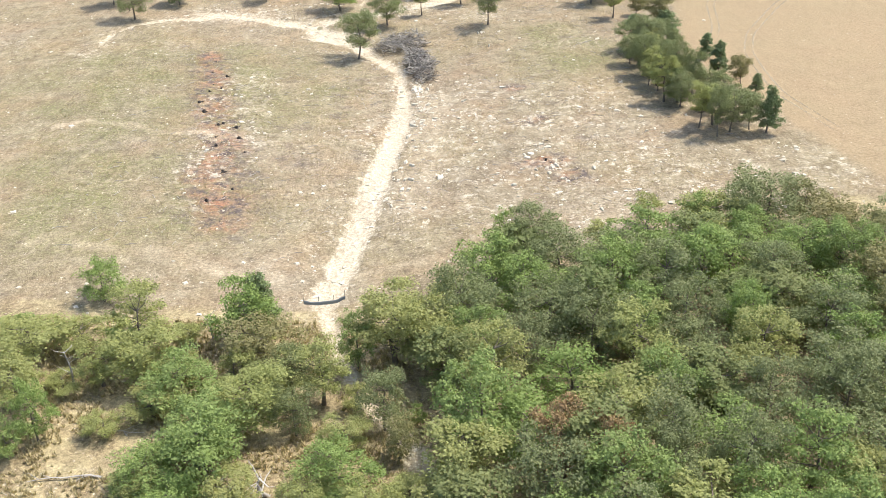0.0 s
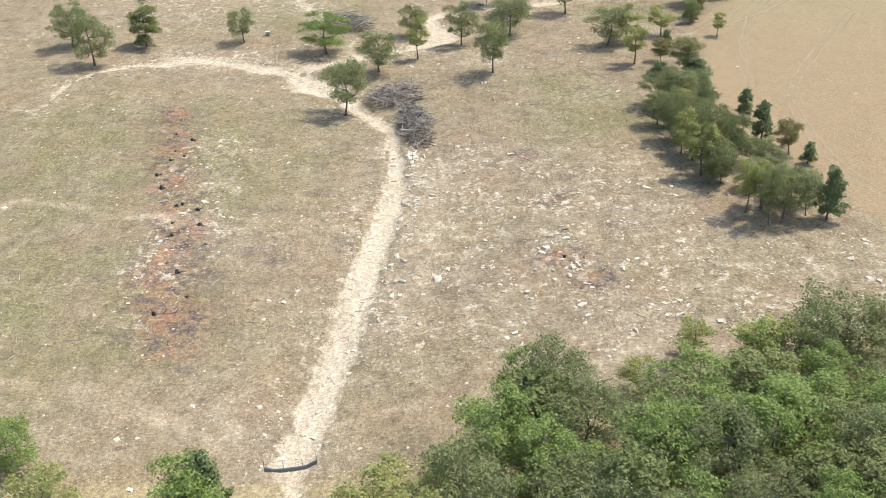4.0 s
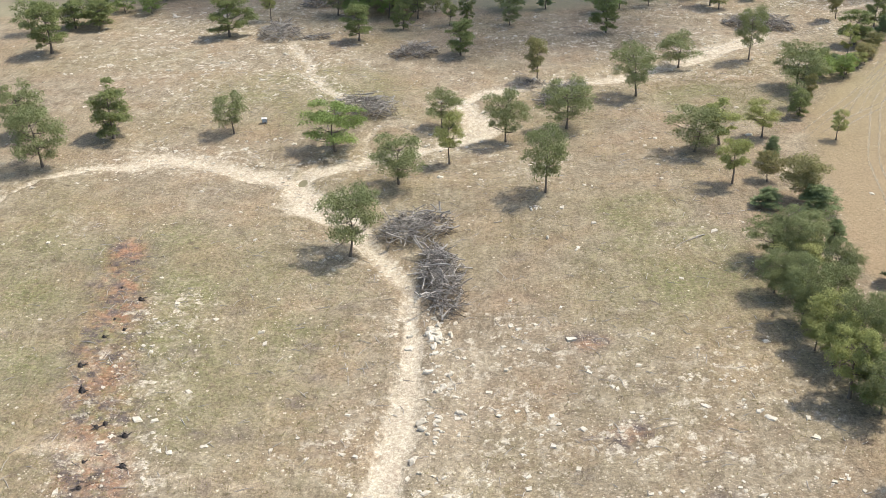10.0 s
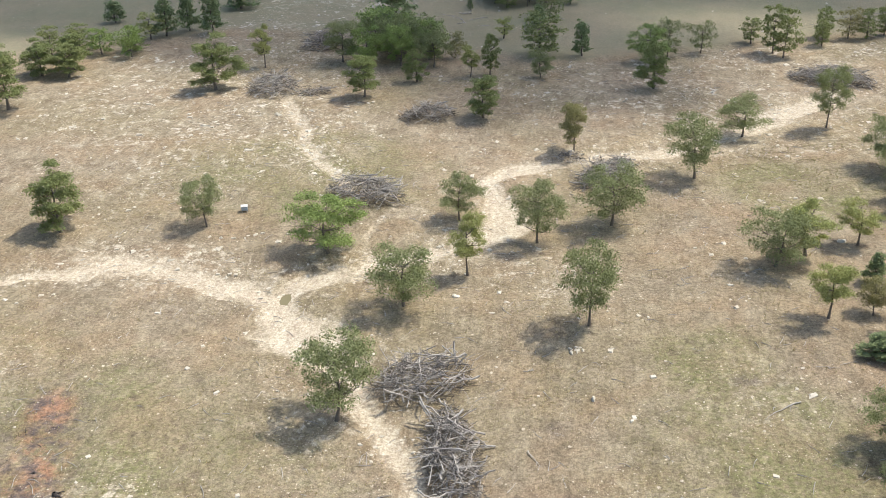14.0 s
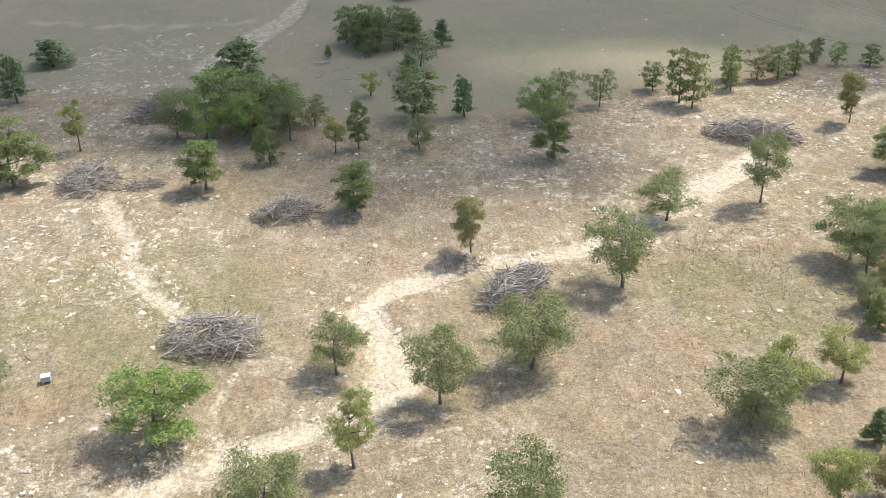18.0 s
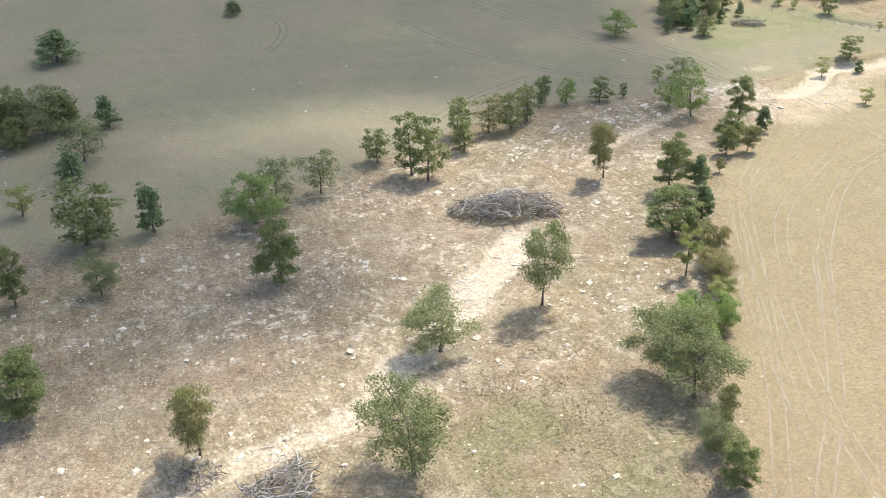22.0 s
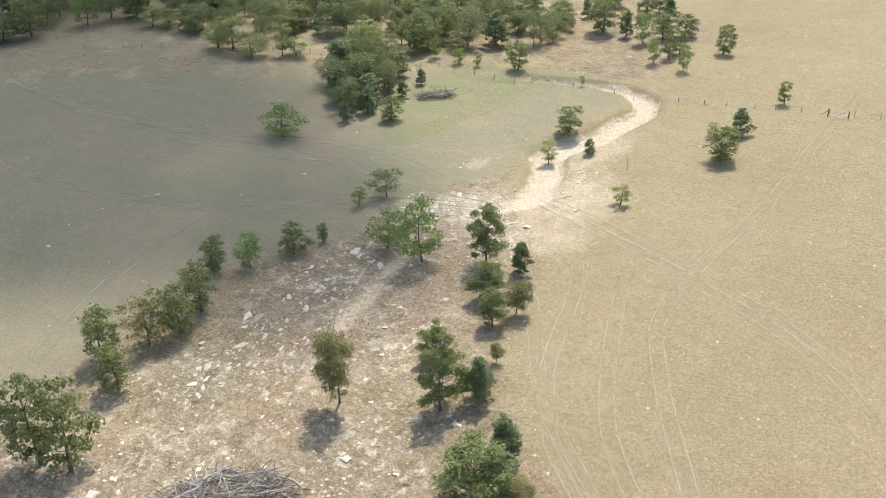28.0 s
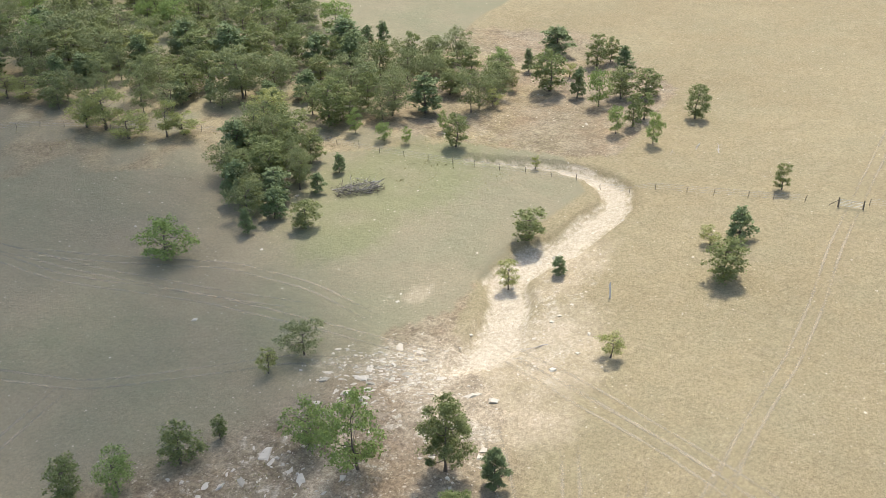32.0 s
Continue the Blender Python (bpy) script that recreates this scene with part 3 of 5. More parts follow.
def graded(lo, hi, fine, a, b):
    """Grid lines: fine from lo to hi, ever wider out to a and b."""
    inner = np.arange(lo, hi + fine * 0.5, fine)
    out = [lo]
    s = fine
    while out[-1] > a:
        s *= 1.16
        out.append(out[-1] - s)
    up = [hi]
    s = fine
    while up[-1] < b:
        s *= 1.16
        up.append(up[-1] + s)
    return np.concatenate([out[:0:-1], inner, up[1:]])


def build_ground():
    gx, gy = graded(-125, 240, 0.95, -2600, 2700), graded(66, 470, 0.95, -2200, 3600)
    X, Y = np.meshgrid(gx, gy)
    x, y = X.ravel(), Y.ravel()
    z = land(x, y)
    n = len(gx)
    i, k = np.meshgrid(np.arange(len(gy) - 1), np.arange(n - 1), indexing="ij")
    a = (i * n + k).ravel()
    me = raw_mesh("ground", np.stack([x, y, z], -1), np.stack([a, a + 1, a + n + 1, a + n], -1), GROUND, True)
    for name, values in covers(x, y).items():
        me.attributes.new(name, "FLOAT", "POINT").data.foreach_set("value", np.asarray(values, np.float32))
    tagged(new("ground", me), "dry ranch ground of grey-brown grass, pale soil and limestone chips", "ground", kind="structure")


build_ground()


# ---- trees ----
def leaf_cards(rng, centres, sizes, normals):
    """One small leaf spray, three corners, at each centre."""
    n = len(centres)
    ref = rng.normal(size=(n, 3))
    u = np.cross(normals, ref)
    u /= np.linalg.norm(u, axis=1)[:, None] + 1e-9
    v = np.cross(normals, u)
    s = sizes[:, None]
    long = rng.uniform(0.8, 1.4, (n, 1))
    verts = np.stack([centres - u * s * 0.55, centres + u * s * 0.45 + v * s * 0.35 * long, centres + u * s * 0.3 - v * s * 0.55 * long], 1)
    return verts.reshape(-1, 3), np.arange(n * 3).reshape(-1, 3)


def make_tree(kind, seed, height, width, low, lobes, leaves, size, lean=0.02, cone=False, leaf="oak", loose=0.2, split=False):
    """A tree with its foot at the origin: tapered trunk, limbs that end in lobes of foliage, and a crown of small leaf sprays."""
    rng = np.random.default_rng(seed)
    r0 = 0.0115 * height + 0.05
    top = np.array([rng.normal(0, lean) * height, rng.normal(0, lean) * height, height * (0.92 if cone else 0.66)])
    f = np.linspace(0, 1, 7)
    bend = rng.normal(0, 0.02 * height, 3) * np.sin(np.pi * f)[:, None] + rng.normal(0, 0.004 * height, (7, 3)) * np.sin(np.pi * f)[:, None]
    spine = f[:, None] * top + bend
    spine[0, 2] = -0.35
    radii = r0 * (1 - 0.72 * f) * (1 + 0.7 * np.exp(-f * 14))
    tree = new(kind)
    stem = tube(spine, radii, 7)
    mains, wides = [], []
    tries = 0
    skew = rng.normal(0, 0.035 * width, 2)
    swell = rng.uniform(0, 6.283, 3)
    count = lobes + (12 if cone else 0 if split else 4)
    while len(mains) < count and tries < 4000:
        tries += 1
        k, az = rng.uniform(0.03, 0.97), rng.uniform(0, 6.283)
        r = width * (rng.uniform(0.09, 0.15) if cone else rng.uniform(0.12, 0.2)) * (0.8 if k < 0.2 else 1)
        if cone:
            wide = (1.05 - 0.8 * k) * min(1, (k + 0.12) / 0.25)
        else:
            swell_at = 0.5 if kind == "oak_tree" else 0.34
            wide = min(1, (k + 0.12) / swell_at) ** 0.75 * math.sqrt(max(0.0, 1 - (max(0.0, k - swell_at) / (1.06 - swell_at)) ** 2))
        bulge = 1 + 0.13 * math.sin(2 * az + swell[0]) + 0.12 * math.sin(3 * az + swell[1] + 4 * k) + 0.08 * math.sin(7 * k + swell[2])
        across = max(0.0, width / 2 - 0.8 * r) * wide * bulge * math.sqrt(rng.uniform(0.2, 1.0))
        z = height * low + (height * (1 - low) - 1.5 * r) * k + 0.6 * r
        c = np.array([top[0] * 0.6 + skew[0] * k + math.cos(az) * across, top[1] * 0.6 + skew[1] * k + math.sin(az) * across, z])
        if all(np.linalg.norm(c - o) > (0.4 if cone or tries > 1500 else 0.62) * (r + p) for o, p in zip(mains, wides)):
            mains.append(c), wides.append(r)
    # each lobe breaks up into smaller sprays over its upper side
    centres, rads = [], []
    for c, r in zip(mains, wides):
        for _ in range(7):
            d = rng.normal(size=3)
            d[2] = abs(d[2]) * 0.9 - 0.3
            d *= rng.uniform(0.45, 1.0) * r / np.linalg.norm(d)
            centres.append(c + d * (1, 1, 0.85)), rads.append(r * rng.uniform(0.36, 0.66))
    limbs = []
    for c, r in zip(mains, wides):
        k = np.clip((c[2] - 0.35 * np.hypot(c[0], c[1])) / top[2], 0.28, 0.95)
        start = np.array([np.interp(k, f, spine[:, j]) for j in range(3)])
        g = np.linspace(0, 1, 5)[:, None]
        path = start + (c - start) * g
        path[:, 2] -= (0.12 * np.linalg.norm(c - start) * np.sin(np.pi * g[:, 0]))
        path += rng.normal(0, 0.06, path.shape) * np.sin(np.pi * g)
        limb = [tube(path, r0 * np.linspace(0.42, 0.08, 5), 5) if split else tube(path[::2], r0 * np.linspace(0.42, 0.08, 3), 3)]
        for _ in range(2 if split else 0):
            tip = c + rng.normal(0, 0.6, 3) * r
            limb.append(tube(path[2] + (tip - path[2]) * np.linspace(0, 1, 3)[:, None], r0 * np.linspace(0.2, 0.05, 3), 3))
        limbs.append(joined(limb))
    if split:
        piece("trunk", raw_mesh("trunk", *stem, BARK, True), tree)
        for limb in limbs:
            piece("limb", raw_mesh("limb", *limb, BARK, True), tree)
    else:
        piece("trunk", raw_mesh("trunk", *joined([stem] + limbs), BARK, True), tree)
    share = np.array(rads) ** 2
    which = rng.choice(len(rads), leaves, p=share / share.sum())
    d = rng.normal(size=(leaves, 3))
    d /= np.linalg.norm(d, axis=1)[:, None]
    d[:, 2] = np.where(d[:, 2] < -0.4, -d[:, 2] * 0.8, d[:, 2])
    reach = np.array(rads)[which] * (1 + rng.normal(0, loose, leaves)) * rng.choice([1, 1, 1, 1, 0.75, 1.25], leaves)
    at = np.array(centres)[which] + d * reach[:, None] * (1, 1, 0.85)
    normal = d * 0.8 + rng.normal(0, 0.6, (leaves, 3)) + (0, 0, 0.4)
    normal /= np.linalg.norm(normal, axis=1)[:, None]
    at[:, 2] = np.maximum(at[:, 2], 0.15)
    piece("crown", raw_mesh("crown", *leaf_cards(rng, at, rng.uniform(0.7, 1.35, leaves) * size, normal), LEAF[leaf]), tree)
    return tree


def make_snag(seed, height):
    """A dead standing tree: bare trunk and broken limbs."""
    rng = np.random.default_rng(seed)
    f = np.linspace(0, 1, 7)
    spine = np.stack([0.5 * np.sin(f * 2.2), 0.3 * np.sin(f * 3), f * height - 0.3], -1)
    tree = new("dead_tree")
    limbs = [tube(spine, 0.17 * (1 - 0.8 * f), 6)]
    for i in range(11):
        k = rng.uniform(0.3, 0.97)
        start = np.array([np.interp(k, f, spine[:, j]) for j in range(3)])
        a, long = rng.uniform(0, 6.28), rng.uniform(0.5, 1.9)
        tip = start + np.array([math.cos(a) * long, math.sin(a) * long, rng.uniform(0.1, 1.1) * long])
        kink = (start + tip) / 2 + rng.normal(0, 0.15, 3)
        limbs.append(tube([start, kink, tip], [0.06, 0.04, 0.012], 4))
    piece("trunk", raw_mesh("trunk", *joined(limbs), GREY_WOOD, True), tree)
    return tree


def grove(leaves, size, split, skirt=1.0):
    """One set of tree models. kind: (models, their height and width, label, category)."""
    def some(name, seeds, *shape, **more):
        share = more.pop("share", 1.0)
        fine = more.pop("fine", 1.0)
        return [make_tree(name, s, shape[0], shape[1], max(0.03, shape[2] * skirt + 0.04 * (i % 3 - 1)), shape[3] + 2 * (i % 2), int(leaves * share), size * fine, split=split, **more) for i, s in enumerate(seeds)]
    return {
        "o": (some("oak_tree", (10, 11, 12, 13, 14, 15), 10, 9, 0.1, 18), 10, 9, "grey-green oak with an open crown on a bare trunk", "oak tree"),
        "g": (some("elm_tree", (20, 21), 9, 8, 0.11, 19, leaf="lush"), 9, 8, "bright green leafy elm with a rounded crown", "elm tree"),
        "e": (some("elm_tree", (30, 31, 32), 9, 5.6, 0.07, 20, leaf="elm", share=0.85), 9, 5.6, "dark green upright tree with a tall oval crown", "tree"),
        "c": (some("juniper_tree", (40, 41), 7, 5, 0.06, 30, cone=True, leaf="juniper", loose=0.26, share=0.9), 7, 5, "dark green juniper, dense almost to the ground", "juniper"),
        "y": (some("mesquite_tree", (50, 51), 8, 5.2, 0.26, 14, leaf="pale", loose=0.32, share=0.95, fine=0.72), 8, 5.2, "thin yellow-green tree with a light, airy crown", "tree"),
        "b": (some("oak_tree", (60, 61), 8, 7, 0.13, 18, leaf="bronze", share=0.85), 8, 7, "bronze-green oak, drying at the tips", "oak tree"),
        "r": (some("oak_tree", (70,), 8, 7, 0.25, 14, leaf="rust", share=0.8), 8, 7, "rust-brown dying oak among green trees", "oak tree"),
        "d": ([make_snag(80, 6.0)], 6, 2.4, "bare grey dead tree with broken limbs", "dead tree"),
    }


NEAR, WOODS, FAR = grove(11500, 0.172, True), grove(6200, 0.215, False, 0.7), grove(2700, 0.29, False, 0.5)
for models in (NEAR, WOODS, FAR):
    for trees, *_, label, category in models.values():
        for tree in trees:
            tagged(tree, label, category)
USED = set()
chance = random.Random(5)


def plant(kind, x, y, height, width, group):
    """Stand a tree of that kind, height and crown width on the ground; the first use takes the model itself."""
    models, h0, w0, *_ = (WOODS if y < 135 else NEAR if y < 352 and -110 < x < 135 else FAR)[kind]
    tree = chance.choice(models)
    width *= 1.12 if kind in "ecy" else 1.05
    turn = chance.uniform(0, 360)
    m = pose(x, y, ground(x, y) - 0.05, chance.gauss(0, 1.5), chance.gauss(0, 1.5), turn) @ Matrix.Diagonal((width / w0, width / w0, height / h0, 1))
    if tree.name in USED:
        tree = copy_thing(tree, m)
        tree.matrix_basis = m
    else:
        USED.add(tree.name)
        tree.matrix_basis = m
    tagged(tree, group=group)
    return tree


def plant_all(rows, group):
    for x, y, height, width, kind in rows:
        if group == "brushland trees" and kind in "obe" and chance.random() < 0.75:
            kind = "y"
        plant(kind, x, y, height, width * (1.15 if group == "brushland trees" else 1.05 if group == "trees along the pasture" and x > 60 else 1), group)


plant_all([
    (-18.0, 222.5, 12.7, 10.4, "o"), (12.6, 239.9, 12.3, 8.4, "o"), (-12.1, 246.9, 10.0, 10.0, "o"), (-76.4, 252.7, 13.0, 10.5, "o"), (-85.6, 266.7, 11.5, 10.0, "o"),
    (-3.6, 255.6, 10.8, 5.0, "y"), (-25.0, 262.8, 10.8, 11.4, "g"), (6.7, 265.7, 11.3, 8.5, "o"), (-67.9, 266.4, 11.9, 8.2, "e"),
    (-45.4, 269.3, 8.7, 7.0, "o"), (18.4, 270.6, 10.8, 10.8, "o"), (-5.4, 273.0, 8.2, 7.6, "o"), (67.1, 284.3, 8.7, 9.3, "o"),
    (34.1, 288.0, 11.9, 10.3, "o"), (67.0, 289.0, 9.6, 9.9, "o"), (77.5, 292.5, 5.8, 4.1, "g"), (72.8, 293.8, 6.2, 7.4, "g"),
    (78.9, 295.2, 4.8, 5.0, "g"), (76.9, 298.5, 4.1, 4.2, "c"), (82.5, 299.3, 4.1, 4.0, "y"), (14.5, 301.4, 9.6, 6.2, "b"),
    (85.3, 302.9, 4.6, 5.2, "b"), (87.1, 306.3, 3.2, 5.4, "b"),
], "trees by the creek")
plant_all([
    (82.9, 307.3, 8.4, 3.6, "y"), (46.3, 308.3, 8.2, 9.6, "o"), (89.1, 309.7, 5.2, 4.0, "b"), (62.5, 311.0, 13.5, 7.5, "o"),
    (90.9, 315.4, 3.1, 4.7, "b"), (-2.4, 315.7, 9.1, 6.6, "e"), (87.9, 317.2, 8.0, 8.0, "e"), (94.9, 319.6, 6.3, 4.0, "c"),
    (-27.0, 325.8, 10.0, 7.0, "e"), (100.9, 328.2, 6.1, 3.7, "c"), (96.7, 330.4, 9.9, 5.1, "e"), (107.1, 331.0, 2.7, 1.8, "b"),
    (-59.7, 331.8, 12.6, 9.8, "e"), (32.8, 331.9, 10.4, 6.3, "e"), (-16.9, 335.9, 7.5, 4.7, "e"), (117.0, 336.2, 5.0, 4.2, "b"),
], "trees by the creek")
plant_all([
    (49.3, 165.0, 10.7, 4.4, "o"), (58.3, 166.2, 9.2, 4.6, "c"), (52.0, 167.1, 9.0, 7.5, "o"), (55.7, 167.7, 7.5, 4.6, "o"),
    (47.0, 169.3, 9.9, 4.5, "y"), (46.1, 180.4, 7.8, 6.4, "o"), (54.8, 182.8, 6.2, 6.1, "o"), (43.6, 183.4, 10.4, 5.9, "y"),
    (62.2, 186.6, 4.1, 2.9, "c"), (49.8, 186.9, 10.2, 5.6, "o"), (43.7, 189.6, 7.6, 5.0, "y"), (46.5, 190.5, 11.0, 5.6, "o"),
    (60.4, 190.6, 6.4, 5.2, "b"), (42.5, 192.9, 5.7, 3.4, "y"), (57.6, 197.3, 7.8, 4.5, "c"), (42.5, 198.6, 10.2, 6.4, "o"),
    (41.2, 206.6, 6.9, 6.1, "o"), (49.1, 206.8, 8.1, 5.5, "o"), (57.7, 208.8, 6.0, 3.9, "c"), (46.8, 214.3, 8.4, 8.3, "o"),
    (42.3, 214.7, 7.8, 7.0, "o"), (52.7, 219.2, 5.0, 3.9, "c"),
], "trees along the hay field")
plant_all([
    (53.9, 230.2, 4.8, 6.2, "c"), (46.5, 232.3, 3.3, 4.8, "c"), (53.0, 234.9, 7.7, 8.5, "b"), (43.1, 240.9, 9.3, 5.4, "y"),
    (49.0, 241.7, 5.1, 5.0, "b"), (51.5, 249.9, 4.9, 3.1, "c"), (39.6, 254.6, 9.8, 10.0, "o"), (44.6, 257.6, 9.2, 7.0, "y"), (65.4, 258.7, 5.9, 3.2, "y"),
    (52.9, 261.0, 7.5, 5.6, "y"), (62.4, 271.2, 5.9, 4.3, "e"), (63.3, 275.9, 5.2, 5.1, "o"), (65.8, 277.9, 6.4, 2.9, "b"),
    (175.1, 340.1, 6.7, 5.8, "e"), (186.9, 343.1, 5.2, 4.4, "c"), (150.9, 343.5, 3.8, 2.9, "y"), (205.7, 344.1, 4.7, 2.7, "e"),
    (183.3, 345.8, 3.1, 2.9, "y"),
], "trees along the hay field")
plant_all([
    (102.8, 337.4, 5.6, 3.8, "e"), (9.6, 338.6, 6.4, 6.2, "o"), (-5.5, 339.0, 7.6, 4.1, "y"), (90.9, 340.6, 10.2, 5.6, "b"),
    (-1.3, 340.7, 9.1, 4.3, "e"), (125.1, 342.2, 5.2, 3.1, "c"), (124.4, 347.6, 9.2, 5.0, "e"), (-52.5, 348.1, 10.8, 4.9, "y"),
    (34.2, 350.6, 8.9, 9.2, "g"), (38.9, 353.8, 9.5, 6.9, "o"), (-14.9, 354.0, 9.8, 8.5, "o"), (-9.5, 354.3, 6.2, 5.1, "b"),
    (19.6, 354.7, 9.2, 5.1, "c"), (9.7, 355.1, 10.4, 10.0, "e"), (119.6, 355.2, 10.8, 6.6, "g"), (64.8, 353.6, 11.6, 5.6, "e"), (63.2, 357.0, 11.8, 5.6, "e"),
    (-21.1, 356.2, 10.9, 13.6, "o"), (46.8, 356.5, 8.2, 6.6, "o"), (119.4, 362.0, 6.6, 5.2, "g"), (-28.0, 363.0, 11.4, 12.7, "g"),
    (59.8, 364.2, 6.5, 5.1, "e"), (75.7, 362.4, 6.6, 4.0, "e"), (77.6, 368.6, 8.4, 4.6, "e"),
], "trees along the pasture")
plant_all([
    (131.4, 374.5, 4.8, 5.2, "o"), (87.1, 366.3, 7.8, 4.5, "e"), (83.1, 367.3, 7.4, 6.0, "b"), (91.8, 368.5, 8.1, 4.3, "e"),
    (114.7, 370.7, 3.2, 1.8, "e"), (109.6, 371.2, 5.1, 4.1, "e"), (1.7, 371.3, 6.1, 4.6, "y"), (103.1, 372.9, 5.9, 4.3, "g"),
    (126.2, 375.3, 3.9, 2.3, "y"), (99.0, 375.9, 6.4, 3.5, "e"), (10.5, 381.9, 6.0, 5.3, "c"), (-26.4, 384.3, 11.2, 12.5, "c"),
    (13.6, 391.0, 9.5, 8.4, "o"), (-7.3, 401.5, 3.7, 2.0, "c"), (20.1, 406.3, 7.0, 4.9, "c"), (4.6, 408.6, 10.6, 7.0, "o"),
    (8.9, 409.2, 10.0, 7.0, "o"), (137.2, 407.5, 6.8, 7.8, "g"), (13.3, 408.6, 8.2, 5.8, "e"), (1.2, 410.5, 10.0, 6.5, "e"),
    (-3.0, 412.1, 10.6, 5.9, "e"), (1.0, 420.2, 3.3, 6.7, "c"),
], "trees along the pasture")
plant_all([
    (15.5, 453.2, 8.0, 10.7, "c"), (61.1, 470.3, 4.2, 5.0, "c"),
], "trees along the pasture")
plant_all([
    (164.5, 358.9, 3.2, 2.5, "c"), (159.6, 363.8, 4.8, 3.2, "y"), (171.1, 368.1, 4.9, 5.2, "e"), (192.9, 381.1, 2.7, 1.6, "y"),
    (193.3, 398.0, 7.2, 4.5, "e"), (155.9, 398.5, 5.3, 4.5, "e"), (149.3, 403.8, 4.7, 2.4, "c"), (197.7, 404.0, 4.3, 1.9, "g"),
    (155.2, 404.2, 5.7, 4.6, "c"),
], "trees by the white road")
plant_all([
    (226.9, 368.5, 7.3, 4.6, "e"), (211.8, 369.2, 6.5, 3.6, "g"), (221.7, 376.1, 5.4, 3.9, "e"), (217.5, 376.2, 6.7, 3.5, "e"),
    (212.8, 377.1, 6.1, 3.7, "g"), (233.7, 381.9, 6.0, 5.5, "e"), (229.6, 385.2, 6.3, 6.1, "e"), (223.6, 386.7, 8.4, 5.3, "g"),
    (243.8, 392.3, 6.0, 4.4, "c"), (225.7, 392.7, 6.8, 3.7, "c"), (247.8, 397.7, 5.7, 3.4, "e"), (243.5, 398.5, 7.2, 5.2, "e"),
    (225.5, 398.9, 9.6, 7.6, "e"), (234.6, 399.8, 3.5, 2.9, "y"), (212.2, 403.2, 4.1, 3.0, "y"), (207.6, 405.1, 8.9, 5.9, "o"),
    (221.4, 405.1, 4.5, 3.1, "b"), (165.7, 405.2, 3.8, 3.0, "c"), (189.2, 406.0, 3.5, 2.0, "g"), (173.4, 407.5, 3.9, 2.6, "c"),
    (232.5, 408.4, 5.3, 2.9, "c"), (245.2, 409.7, 6.8, 8.3, "c"),
], "far woodland trees")
plant_all([
    (166.7, 410.0, 5.8, 3.8, "e"), (155.7, 410.0, 5.6, 5.5, "e"), (188.0, 410.1, 4.0, 3.4, "g"), (227.5, 412.3, 6.3, 5.4, "g"),
    (155.8, 413.2, 7.8, 5.6, "c"), (173.3, 413.8, 6.3, 5.3, "e"), (213.6, 414.1, 6.0, 6.2, "o"),
    (163.3, 414.5, 6.1, 7.7, "e"), (197.4, 416.2, 9.4, 8.0, "o"), (187.5, 416.5, 5.2, 3.2, "g"), (214.8, 419.3, 7.5, 6.3, "o"),
    (187.6, 422.7, 10.3, 7.2, "e"), (228.8, 422.8, 4.9, 6.7, "o"), (213.7, 425.5, 7.9, 6.4, "o"), (177.2, 425.6, 7.2, 6.3, "e"),
    (170.6, 425.9, 5.7, 6.8, "e"), (200.5, 428.6, 8.9, 9.9, "o"), (227.8, 429.9, 5.3, 4.9, "e"), (222.0, 430.9, 7.8, 4.4, "e"),
    (212.0, 431.4, 8.7, 5.0, "e"), (180.7, 432.7, 7.4, 8.0, "y"),
], "far woodland trees")
plant_all([
    (168.3, 441.0, 4.7, 5.8, "y"), (192.4, 442.7, 9.4, 9.3, "o"), (165.9, 442.9, 7.6, 4.3, "y"), (210.9, 444.3, 7.4, 4.4, "e"),
    (227.7, 444.3, 6.6, 3.5, "c"), (216.9, 445.3, 5.7, 3.8, "e"), (187.2, 445.9, 11.5, 10.9, "o"), (226.4, 447.8, 5.1, 3.9, "c"),
    (161.4, 448.1, 5.4, 7.3, "y"), (182.0, 449.6, 5.4, 2.7, "c"), (178.1, 453.4, 5.4, 3.5, "c"), (161.7, 455.2, 9.1, 8.2, "y"),
    (170.7, 455.6, 6.0, 4.6, "o"), (160.1, 458.9, 7.3, 6.8, "y"), (194.4, 468.0, 8.3, 9.4, "e"), (182.7, 469.1, 6.0, 6.6, "e"),
    (163.7, 475.7, 6.1, 7.3, "e"), (188.8, 480.1, 7.9, 8.8, "y"), (177.2, 481.0, 6.4, 7.7, "e"), (162.3, 481.4, 5.0, 6.6, "y"),
    (186.2, 484.0, 5.8, 3.5, "c"), (159.8, 484.9, 5.4, 5.9, "y"),
], "far woodland trees")
plant_all([
    (172.0, 494.4, 10.5, 9.8, "o"), (182.6, 496.1, 10.9, 13.7, "o"),
], "far woodland trees")
